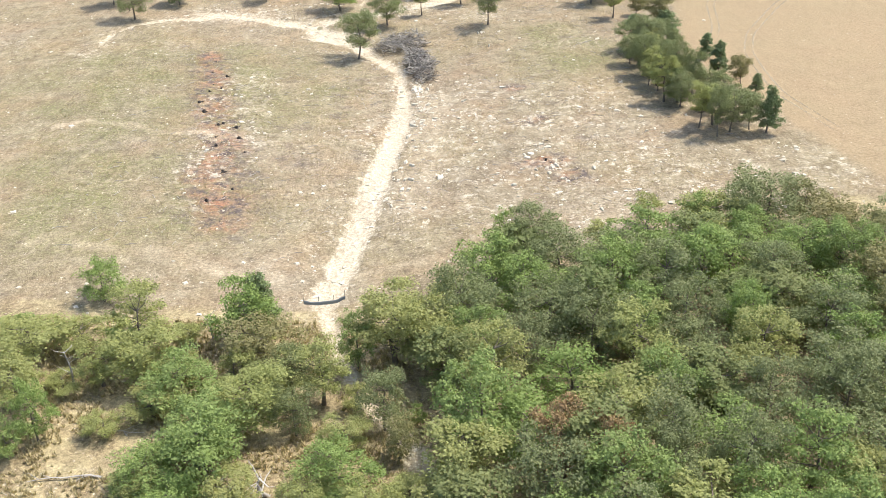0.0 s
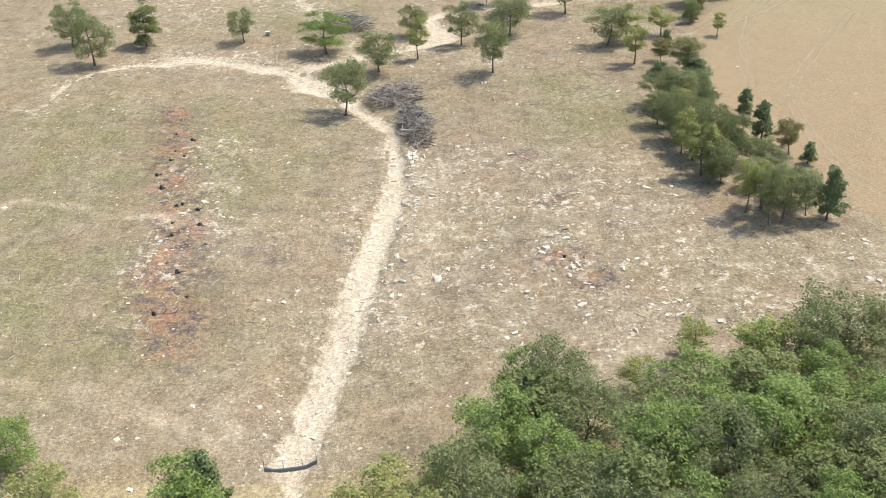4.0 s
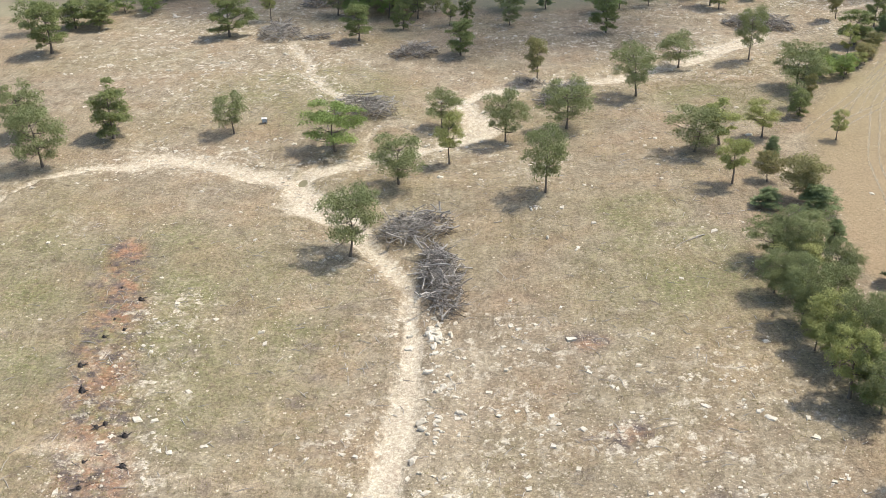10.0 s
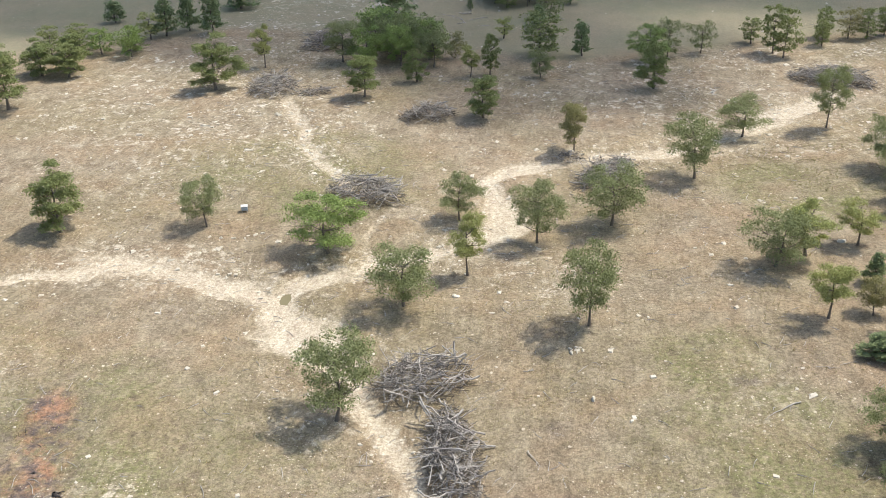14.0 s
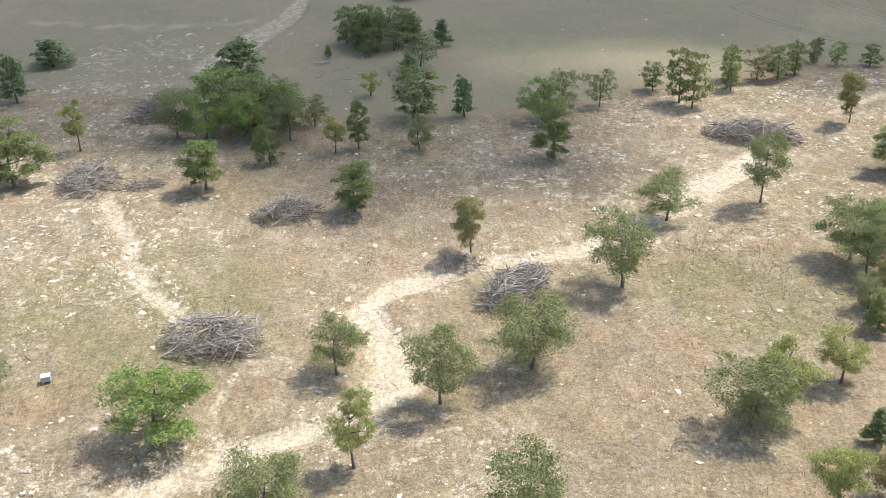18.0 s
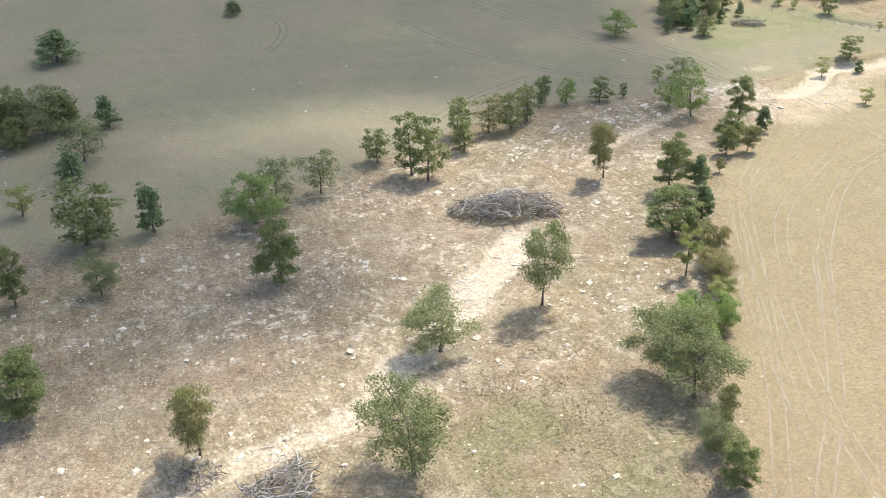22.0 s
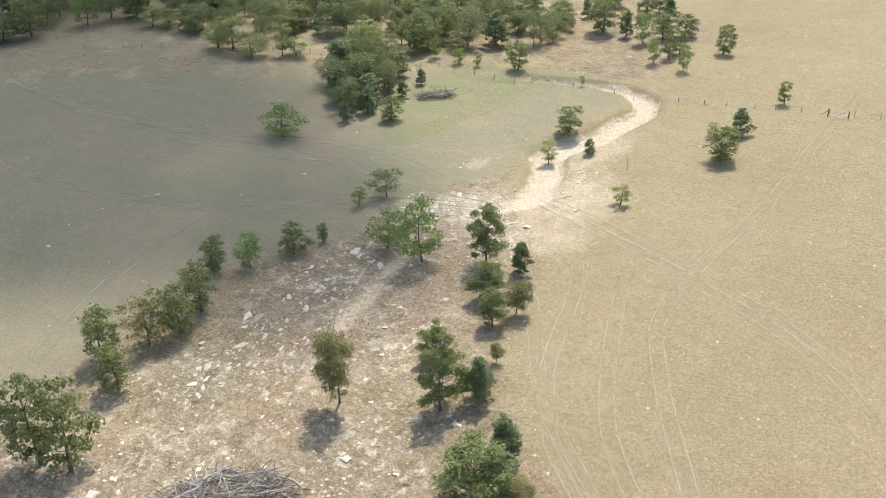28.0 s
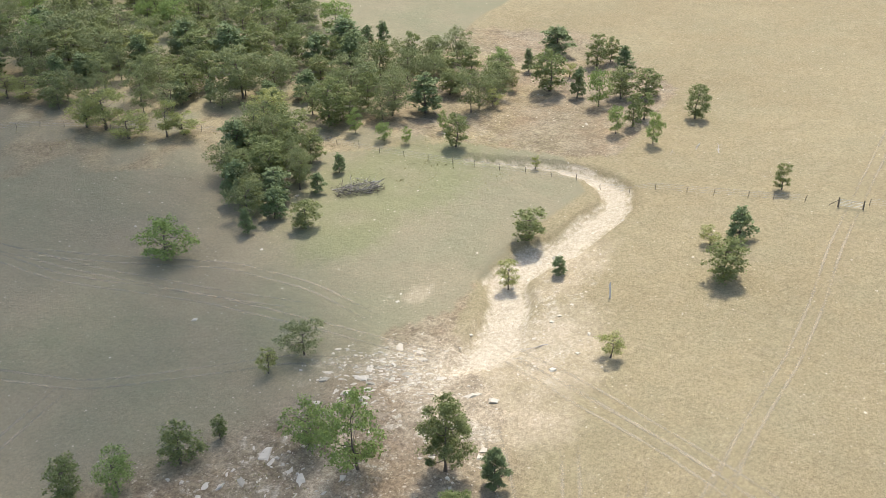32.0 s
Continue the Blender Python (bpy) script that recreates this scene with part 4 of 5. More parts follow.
plant_all([
    (-100.1, 320.1, 14.0, 9.3, "e"), (-112.5, 339.4, 10.3, 8.7, "o"), (-96.1, 342.4, 7.6, 7.9, "e"), (-102.7, 343.6, 8.6, 8.7, "e"),
    (-97.1, 348.5, 9.4, 7.3, "e"), (-87.3, 359.2, 8.4, 7.0, "g"), (-107.2, 360.2, 7.5, 6.9, "e"), (-95.3, 361.2, 7.2, 7.6, "g"),
    (-88.0, 364.1, 6.4, 6.1, "e"), (-101.8, 364.5, 7.0, 7.3, "e"), (-87.8, 375.7, 8.0, 6.4, "y"), (-84.8, 378.9, 10.7, 7.2, "c"),
    (-73.1, 381.2, 11.3, 7.4, "c"), (-80.2, 384.3, 10.5, 6.1, "c"), (-103.8, 394.9, 6.8, 6.8, "c"), (-71.9, 407.0, 6.9, 9.7, "c"),
], "trees on the far slope")
plant_all([
    (-1.9, 72.8, 5.9, 4.7, "y"), (-8.0, 73.2, 5.4, 4.7, "y"), (-27.5, 74.7, 4.7, 6.1, "g"), (-22.0, 75.6, 4.8, 5.3, "y"),
    (-11.3, 76.7, 6.4, 7.2, "g"), (-18.4, 77.5, 2.7, 3.7, "d"), (-31.0, 78.1, 5.7, 6.7, "g"), (-25.1, 79.9, 9.4, 8.0, "g"),
    (-5.2, 82.3, 5.6, 3.7, "b"), (-11.2, 83.6, 5.4, 4.6, "y"), (-47.3, 84.0, 5.7, 3.7, "g"), (-25.2, 84.6, 7.5, 8.7, "g"),
    (-45.0, 86.9, 8.4, 4.6, "g"), (-16.7, 87.0, 6.7, 4.8, "o"), (-7.0, 87.6, 8.8, 5.6, "o"), (-3.4, 87.8, 3.4, 1.7, "g"),
    (-21.8, 89.4, 8.7, 8.0, "y"), (-33.3, 90.8, 4.9, 6.0, "y"), (-14.3, 92.8, 9.5, 6.3, "o"), (-49.7, 92.9, 7.0, 6.3, "y"),
    (-29.9, 93.3, 8.0, 7.9, "g"), (-18.1, 94.5, 7.5, 5.5, "o"),
], "brushland trees")
plant_all([
    (-24.6, 95.7, 6.4, 4.2, "o"), (-40.8, 97.2, 6.3, 4.9, "y"), (-44.4, 97.3, 5.6, 2.0, "d"), (-36.0, 98.9, 8.2, 8.3, "o"),
    (-2.3, 99.5, 10.6, 7.0, "o"), (-10.8, 100.1, 8.8, 4.3, "g"), (-21.6, 100.2, 7.7, 8.6, "b"), (-6.1, 100.9, 11.8, 9.0, "o"),
    (-51.0, 102.7, 6.8, 9.3, "y"), (-37.4, 103.9, 10.5, 6.6, "y"), (-45.0, 104.5, 4.9, 5.7, "y"), (-25.4, 106.1, 10.6, 8.0, "g"),
    (-32.5, 106.4, 3.9, 3.6, "y"), (-29.8, 107.9, 4.0, 2.0, "d"), (-23.4, 109.3, 9.9, 4.6, "c"), 
], "brushland trees")


def scatter(poly, gap, seed, tries=9000):
    """Places in a polygon, none nearer to another than the gap."""
    rng = random.Random(seed)
    xs, ys = [p[0] for p in poly], [p[1] for p in poly]
    got = []
    for _ in range(tries):
        x, y = rng.uniform(min(xs), max(xs)), rng.uniform(min(ys), max(ys))
        if inside(poly, np.array([x]), np.array([y]))[0] and all((x - a) ** 2 + (y - b) ** 2 > gap * gap for a, b in got):
            got.append((x, y))
    return got


WOOD = [(-4, 107), (4, 118), (12, 121), (22, 118), (30, 124), (45, 131), (60, 124), (75, 131), (100, 134), (104, 108), (96, 82), (84, 58), (60, 50), (40, 56), (18, 48), (3, 58), (0, 80), (0, 96)]
for x, y in scatter(WOOD, 5.4, 3):
    big = 1 if y < 112 else 0.85
    kind = chance.choice("oooooggggye" if x < 46 else "obygybyogbb")
    plant(kind, x, y, chance.uniform(7.5, 12) * big, chance.uniform(7.5, 10.5), "woodland trees")
plant("e", 117.6, 341.2, 6.0, 4.4, "trees along the pasture")
plant("e", 112.8, 336.6, 5.2, 3.6, "trees along the pasture")
plant_all([(47.4, 131.4, 10.1, 12.2, "o"), (53.0, 131.0, 7.4, 6.5, "b"), (30.3, 132.2, 6.3, 4.3, "y"), (12.9, 124.4, 9.6, 8.9, "o"), (8.5, 125.1, 8.9, 5.5, "g"), (22.6, 125.3, 5.5, 4.8, "y"), (36.4, 127.9, 7.7, 6.3, "g")], "woodland trees")
plant("g", -46.0, 116.3, 6.8, 6.6, "brushland trees")
plant("r", 11.7, 78.0, 10.6, 6.4, "woodland trees")
plant("r", 15.9, 77.0, 9.4, 5.2, "woodland trees")
BRUSH = [(-66, 106), (-40, 110), (-22, 106), (-12, 98), (-4, 84), (-4, 66), (-60, 66)]
for x, y in scatter(BRUSH, 9.5, 8, 500):
    plant(chance.choice("yyyygyb"), x, y, chance.uniform(2.5, 5.0), chance.uniform(3.5, 6.0), "brushland trees")
FAR_WOOD = [(130, 500), (165, 492), (186, 482), (198, 462), (212, 446), (225, 452), (236, 470), (230, 520), (150, 600), (60, 620), (70, 520)]
for x, y in scatter([(170, 492), (160, 474), (176, 452), (186, 436), (196, 412), (212, 404), (226, 408), (232, 424), (222, 440), (205, 456), (190, 480)], 5.4, 6, 1000):
    plant(chance.choice("ooceoeo"), x, y, chance.uniform(5, 8.5), chance.uniform(5, 7.5), "far woodland trees")
for x, y in scatter([(-36, 352), (-26, 368), (-14, 360), (-13, 347), (-24, 344)], 5.5, 14, 300):
    plant(chance.choice("oogo"), x, y, chance.uniform(8, 11), chance.uniform(7.5, 10), "trees along the pasture")
for x, y in scatter([(-5, 405), (2, 417), (12, 413), (13, 405), (4, 402)], 4.5, 15, 300):
    plant(chance.choice("eeoe"), x, y, chance.uniform(6.5, 9.5), chance.uniform(5, 6.8), "trees along the pasture")
for x, y in scatter([(152, 404), (150, 412), (158, 420), (168, 428), (178, 432), (174, 416), (166, 408)], 5.0, 16, 300):
    plant(chance.choice("coeo"), x, y, chance.uniform(6, 9), chance.uniform(5, 7), "trees by the white road")
HEDGE = [(42, 214), (45, 220), (50, 221), (51, 205), (54, 188), (56, 172), (50, 170), (46, 182), (43, 196)]
for x, y in scatter(HEDGE, 5.4, 12, 700):
    plant(chance.choice("oooboye"), x, y, chance.uniform(5.5, 8.5), chance.uniform(5, 7.5), "trees along the hay field")
for x, y in scatter(FAR_WOOD, 6.4, 4, 3600):
    plant(chance.choice("ooeoceoeg"), x, y, chance.uniform(7, 10.5), chance.uniform(6.5, 10), "far woodland trees")


for models in (NEAR, WOODS, FAR):
    for trees, *_ in models.values():
        for tree in trees:
            if tree.name not in USED:
                for ob in (*tree.children, tree):
                    bpy.data.objects.remove(ob)


# ---- brush piles ----
def make_branch(seed, length, thick):
    """Corners and faces of one crooked grey limb with side forks, lying along x."""
    rng = np.random.default_rng(seed)
    f = np.linspace(0, 1, 7)
    spine = np.stack([(f - 0.5) * length, np.cumsum(rng.normal(0, 0.05, 7)) * length * 0.5, np.cumsum(rng.normal(0, 0.03, 7)) * length * 0.5], -1)
    bits = [tube(spine, thick * (1 - 0.75 * f), 6)]
    for _ in range(5):
        k = rng.integers(1, 6)
        a = rng.uniform(0, 6.28)
        long = rng.uniform(0.15, 0.42) * length
        tip = spine[k] + np.array([0.75, 0.6 * math.cos(a), 0.6 * math.sin(a)]) * long
        kink = (spine[k] + tip) / 2 + rng.normal(0, 0.06, 3) * long
        r = thick * (1 - 0.75 * f[k]) * 0.6
        bits.append(tube([spine[k], kink, tip], [r, r * 0.7, r * 0.2], 5))
    return joined(bits)


BRANCHES = [raw_mesh("branch", *make_branch(100 + i, (5.5, 6.5, 4.5, 7.0, 5.0, 3.8)[i], (0.105, 0.15, 0.085, 0.16, 0.115, 0.07)[i]), GREY_WOOD, True) for i in range(6)]
SIZES = (5.5, 6.5, 4.5, 7.0, 5.0, 3.8)


def brush_pile(x, y, long, wide, high, turn, count, label, seed):
    """A heap of dead limbs dozed together: every limb a part, with the fine twigs between them as one, coloured dark
    like the shade in the gaps.
    """
    rng = random.Random(seed)
    pile = tagged(new("brush_pile"), label, "brush pile", "brush piles")
    pile.matrix_basis = pose(x, y, ground(x, y), 0, 0, turn)
    def top(px, py):
        lumps = 0.78 + 0.34 * math.sin(0.95 * px + seed) * math.cos(1.25 * py + 2 * seed)
        return high * lumps * max(0.0, 1 - (2 * px / long) ** 2 - (2 * py / wide) ** 2) ** 0.55
    for i in range(int(count * 1.1)):
        k = rng.randrange(6)
        r, a = math.sqrt(rng.random()) * 0.86, rng.uniform(0, 6.283)
        px, py = r * math.cos(a) * long / 2, r * math.sin(a) * wide / 2
        pz = top(px, py) * rng.uniform(0.35, 1.0) + 0.12
        s = min(1.0, max(0.6, long / 12)) * rng.uniform(0.5, 0.92)
        yaw = rng.gauss(0, 45) if rng.random() < 0.5 else rng.uniform(-90, 90)
        gx, gy = top(px + 0.5, py) - top(px - 0.5, py), 0
        m = pose(px, py, pz, rng.uniform(0, 360), rng.gauss(0, 17) - math.degrees(math.atan(gx)) * 0.5, yaw + rng.choice((0, 180))) @ Matrix.Scale(s, 4)
        piece("branch", BRANCHES[k], pile, m)
    # twigs fill the gaps between limbs; their dark colour paints the shade inside
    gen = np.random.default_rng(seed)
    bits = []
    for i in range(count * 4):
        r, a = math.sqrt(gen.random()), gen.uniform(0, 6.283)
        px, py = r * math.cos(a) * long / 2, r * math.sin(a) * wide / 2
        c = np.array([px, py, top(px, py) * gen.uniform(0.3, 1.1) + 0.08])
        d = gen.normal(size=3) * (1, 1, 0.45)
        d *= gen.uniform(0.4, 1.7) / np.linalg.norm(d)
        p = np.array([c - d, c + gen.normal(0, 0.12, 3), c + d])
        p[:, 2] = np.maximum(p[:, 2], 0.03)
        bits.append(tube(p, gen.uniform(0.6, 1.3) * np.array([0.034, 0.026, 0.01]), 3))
    tagged(piece("brushwood", raw_mesh("brushwood", *joined(bits), GAP_SHADE_WOOD), pile), kind="stuff")


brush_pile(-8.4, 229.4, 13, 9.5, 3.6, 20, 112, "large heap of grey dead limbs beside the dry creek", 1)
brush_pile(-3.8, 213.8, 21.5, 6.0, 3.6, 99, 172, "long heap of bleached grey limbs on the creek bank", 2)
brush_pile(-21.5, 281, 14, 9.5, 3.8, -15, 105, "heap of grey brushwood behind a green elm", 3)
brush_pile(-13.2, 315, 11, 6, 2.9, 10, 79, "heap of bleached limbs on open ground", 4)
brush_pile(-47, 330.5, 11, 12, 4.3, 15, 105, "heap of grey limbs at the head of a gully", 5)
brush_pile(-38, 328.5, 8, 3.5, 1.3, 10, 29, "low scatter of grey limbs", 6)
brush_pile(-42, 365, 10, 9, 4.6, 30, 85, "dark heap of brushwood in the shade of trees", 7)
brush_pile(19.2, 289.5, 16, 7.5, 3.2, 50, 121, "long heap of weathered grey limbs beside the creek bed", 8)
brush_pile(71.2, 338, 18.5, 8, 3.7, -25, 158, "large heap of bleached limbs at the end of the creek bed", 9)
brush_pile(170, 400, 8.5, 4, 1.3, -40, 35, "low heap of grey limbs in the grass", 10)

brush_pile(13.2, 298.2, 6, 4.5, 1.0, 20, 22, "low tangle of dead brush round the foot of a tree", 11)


# ---- limestone ----
def make_slab(seed, flat):
    """A weathered limestone slab about a metre across: uneven outline, chamfered rim, all triangles."""
    rng = np.random.default_rng(seed)
    n = int(rng.integers(7, 10))
    a = np.sort(rng.uniform(-0.3, 0.3, n) + np.linspace(0, 2 * np.pi, n, endpoint=False))
    r = rng.uniform(0.3, 0.64, n)
    tall = flat * rng.uniform(0.6, 1.3, n)
    ring = np.stack([np.cos(a) * r, np.sin(a) * r * 0.8], -1)
    rings = [(1.05, -0.4), (1.0, 0.6), (0.74, 1.0)]
    verts = np.concatenate([np.column_stack([ring * k + rng.normal(0, 0.03, (n, 2)), tall * z]) for k, z in rings] + [[[*rng.normal(0, 0.08, 2), flat * rng.uniform(0.9, 1.25)]]])
    faces = []
    for i in range(n):
        k = (i + 1) % n
        for lev in (0, 1):
            p, q, s, t = lev * n + i, lev * n + k, (lev + 1) * n + k, (lev + 1) * n + i
            faces += [(p, q, s), (p, s, t)]
        faces.append((2 * n + i, 2 * n + k, 3 * n))
    return raw_mesh("slab", verts, faces, LIMESTONE)


SLABS = [make_slab(200 + i, (0.13, 0.16, 0.2, 0.32, 0.38, 0.12, 0.17, 0.26)[i]) for i in range(8)]
GREY_SLABS = [me.copy() for me in SLABS]
for me in GREY_SLABS:
    me.materials.clear()
    me.materials.append(DARK_STONE)
grit = random.Random(9)


def lay(x, y, size, tilt=8):
    """A slab's pose on the ground."""
    return pose(x, y, ground(x, y) - 0.06, grit.gauss(0, tilt), grit.gauss(0, tilt), grit.uniform(0, 360)) @ Matrix.Diagonal((size, size * grit.uniform(0.6, 1.0), size * grit.uniform(0.6, 1.0), 1))


def boulder(x, y, size, group, label="pale limestone boulder lying on dry ground"):
    ob = piece("limestone_boulder", grit.choice((SLABS[2], SLABS[3], SLABS[4], SLABS[7])), None, lay(x, y, size))
    tagged(ob, label, "boulder", group)


def outcrop(name, label, poly, beds, strike, least, most, seed, dark=0.0, limit=150, spread=(3.2, 0.7), thick=1.0):
    """A ledge of bedrock broken into slabs that lie in short beds along one strike; every slab a part."""
    rng = random.Random(seed)
    cx, cy = sum(p[0] for p in poly) / len(poly), sum(p[1] for p in poly) / len(poly)
    thing = tagged(new(name), label, "rock outcrop", "rock outcrops")
    thing.location = (cx, cy, ground(cx, cy))
    back_to = Matrix.Translation((-cx, -cy, -ground(cx, cy)))
    heads = scatter(poly, 1.2, seed, 900)[:beds]
    laid = []
    for i in range(limit * 6):
        hx, hy = rng.choice(heads)
        u, v = rng.gauss(0, spread[0]), rng.gauss(0, spread[1])
        a = radians(strike)
        x, y = hx + u * math.cos(a) - v * math.sin(a), hy + u * math.sin(a) + v * math.cos(a)
        size = least * (most / least) ** (rng.random() ** 1.8)
        if len(laid) >= limit or any((x - p) ** 2 + (y - q) ** 2 < ((0.34 if thick < 1.8 else 0.27) * (size + s)) ** 2 for p, q, s in laid):
            continue
        laid.append((x, y, size))
        flat = GREY_SLABS if rng.random() < dark else SLABS
        foot = min(ground(x + dx * size, y + dy * size) for dx, dy in ((0, 0), (0.4, 0), (-0.4, 0), (0, 0.4), (0, -0.4)))
        m = pose(x, y, foot - 0.09 * size, rng.gauss(0, 4 + 2 * thick), rng.gauss(0, 4), strike + rng.gauss(0, 22) + rng.choice((0, 180))) @ Matrix.Diagonal((size * 1.15, size * rng.uniform(0.5, 0.9), size * rng.uniform(0.35, 0.75) * thick, 1))
        piece("slab", flat[rng.choice((0, 0, 1, 1, 2, 5, 5, 6, 7))], thing, back_to @ m)


# loose boulders that stand out on the open ground
for x, y, size in ((0, 156, 1.9), (19, 146, 1.5), (16, 162, 1.5), (15.2, 160.6, 1.3), (18, 166, 1.2), (19, 164.4, 1.5), (17, 163.2, 1.0), (19, 156, 1.3), (20.3, 155, 0.9), (31, 142, 1.4), (40, 144, 1.3),
                   (5, 192, 1.3), (-27, 200, 1.1), (-28, 198.6, 0.8), (34, 180, 1.6), (33, 181.3, 1.1), (27, 157, 0.9), (12, 150, 1.1), (9, 143, 0.9), (-11, 140, 1.0), (12, 225, 1.1), (16, 221, 0.9),
                   (22, 298.5, 1.7), (24, 300.5, 1.3), (-4, 291, 1.4), (-6, 288.5, 1.1), (-9, 293, 1.0), (14, 301, 1.1), (-5, 249, 1.3), (2, 247, 1.0), (0, 244, 0.9), (51, 262, 1.3), (34, 262, 1.2), (48, 270, 1.0)):
    boulder(x, y, size, "boulders on open ground")
# a row of stones below the elm and the box
for i in range(13):
    boulder(-44 + i * 1.7 + grit.gauss(0, 0.4), 266 + 0.25 * i + grit.gauss(0, 0.7), grit.uniform(0.6, 1.3), "row of stones")
for i in range(34):
    boulder(18 + grit.gauss(0, 3.2), 157 + grit.gauss(0, 6), 0.4 * 3 ** (grit.random() ** 1.5), "boulders on open ground")
for i in range(8):
    boulder(10.6 + grit.gauss(0, 0.8), 234.6 + grit.gauss(0, 0.6), grit.uniform(0.5, 0.9), "boulders on open ground")
# tumbled blocks along the creek's east bank
for i in range(110):
    k = grit.random() ** 0.7
    y = 140 + k * 66
    cx = np.interp(y, [p[1] for p in CREEK[:9]], [p[0] for p in CREEK[:9]])
    boulder(cx + 2.3 + abs(grit.gauss(0, 2.2)), y, 0.45 * 3.6 ** (grit.random() ** 1.6), "blocks on the creek bank", "tumbled block of pale limestone on the creek bank")
for i in range(7):
    boulder(-5.5 + grit.gauss(0, 1.2), 200.5 + grit.gauss(0, 1.2), grit.uniform(0.9, 1.8), "blocks on the creek bank", "tumbled block of pale limestone on the creek bank")
outcrop("rock_outcrop", "broken pale limestone ledge along the west fork", [(-66, 256), (-58, 250), (-46, 253), (-43, 258), (-50, 263), (-64, 262)], 26, 12, 0.4, 2.4, 21, 0.45, 170, (2.4, 0.9))
outcrop("rock_outcrop", "stepped limestone outcrop above the white road", [(131, 369), (135.4, 368.6), (138.6, 365), (138.6, 360.5), (134.8, 357), (130.4, 357.6), (127.8, 362)], 46, -50, 0.45, 2.4, 22, 0.3, 300, (1.5, 0.8), 1.15)
outcrop("rock_outcrop", "grey limestone ledge breaking off above the white road", [(132.9, 370.4), (136.3, 370.1), (139.6, 364.6), (137.6, 360.9), (134.4, 360.7), (131.5, 365.8)], 40, -60, 0.6, 2.6, 33, 0.45, 170, (1.2, 0.6), 1.2)
outcrop("rock_outcrop", "flat grey-white limestone slabs showing through thin soil", [(80, 354), (96, 351), (112, 356), (124, 362), (120, 367), (104, 363), (90, 362), (80, 359)], 34, 20, 0.4, 2.5, 23, 0.12, 260, (2.2, 1.0), 1.4)
outcrop("rock_outcrop", "scattered flat limestone slabs beyond the brush pile", [(74, 342), (92, 338), (100, 345), (88, 354), (72, 356), (62, 348)], 14, 35, 0.35, 2.2, 24, 0.3, 110, (2.6, 0.7))
outcrop("rock_outcrop", "pale bedrock slabs in the creek bed", [(50, 315), (58, 318), (68, 324), (72, 329), (66, 331), (56, 325), (48, 317)], 30, 40, 0.35, 1.7, 25, 0.35, 150, (1.6, 0.9))
outcrop("rock_outcrop", "limestone slabs along the steep gully", [(-24, 285), (-29, 286), (-38, 300), (-44, 322), (-39, 326), (-33, 306), (-26, 292)], 40, 115, 0.4, 2.2, 26, 0.3, 220, (2.2, 0.9), 1.4)
outcrop("rock_outcrop", "patch of pale limestone slabs by the field's edge", [(70, 302), (78, 304), (84, 316), (78, 322), (70, 312), (66, 306)], 8, 60, 0.35, 1.9, 27, 0.2, 60, (1.4, 0.7))
outcrop("rock_outcrop", "rock-strewn slope of white limestone", [(-95, 372), (-60, 360), (-44, 332), (-42, 302), (-50, 280), (-64, 288), (-82, 325)], 70, 25, 0.4, 2.1, 28, 0.1, 300, (4.0, 1.6), 1.3)
outcrop("rock_outcrop", "limestone slabs along the bed of the white road", [(143, 355), (152, 358), (160, 366), (168, 366), (176, 363), (178, 361), (166, 362), (158, 359), (150, 355)], 22, 20, 0.4, 2.0, 29, 0.3, 110, (1.8, 0.8))
outcrop("rock_outcrop", "grey limestone slabs across the shaded gully head", [(-69, 377), (-72, 410), (-50, 436), (-31, 440), (-24, 419), (-39, 392), (-50, 368)], 60, 40, 0.4, 2.4, 32, 0.4, 260, (3.2, 1.0), 1.2)
outcrop("rock_outcrop", "grey ledges in the far wash", [(-38, 396), (-26, 404), (-16, 424), (-24, 428), (-36, 416), (-44, 404)], 26, 60, 0.6, 2.8, 30, 0.8, 120, (2.8, 0.9))
outcrop("rock_outcrop", "pale limestone shelf across the stony clearing", [(28, 143), (44, 141), (52, 150), (40, 153), (26, 150)], 12, 15, 0.35, 1.7, 31, 0.1, 70, (2.0, 0.8))


def rubble(count, seed, least, most, weigh, name, label):
    """Loose stones too many to count, thick where the cover of stone is thick."""
    rng = np.random.default_rng(seed)
    n = count * 14
    x, y = rng.uniform(-120, 240, n), rng.uniform(112, 420, n)
    c = covers(x, y)
    c["clump"] = step(wobble(x, y, 7, 37) + 0.7 * wobble(x, y, 19, 38), -0.5, 1.2)
    keep = rng.random(n) < weigh(c)
    x, y = x[keep][:count], y[keep][:count]
    n = len(x)
    size = least * (most / least) ** (rng.random(n) ** 2.6)
    corner = np.array([(-1, -1, -0.4), (1, -1, -0.4), (1, 1, -0.4), (-1, 1, -0.4), (-1, -1, 1), (1, -1, 1), (1, 1, 1), (-1, 1, 1)]) * (0.5, 0.4, 0.17)
    v = corner[None] * size[:, None, None] * rng.uniform(0.55, 1.15, (n, 8, 1))
    v *= rng.uniform(0.6, 1.25, (n, 8, 3))
    v[:, 4:, :2] *= 0.72
    a = rng.uniform(0, 6.283, n)
    cs, sn = np.cos(a)[:, None], np.sin(a)[:, None]
    v = np.stack([v[..., 0] * cs - v[..., 1] * sn + x[:, None], v[..., 0] * sn + v[..., 1] * cs + y[:, None], v[..., 2] + land(x, y)[:, None]], -1)
    quads = box((0, 0, 0), (1, 1, 1))[1]
    faces = (quads[None] + 8 * np.arange(n)[:, None, None]).reshape(-1, 4)
    ob = new(name, raw_mesh(name, v.reshape(-1, 3), faces, LIMESTONE))
    tagged(ob, label, "stones", kind="stuff")


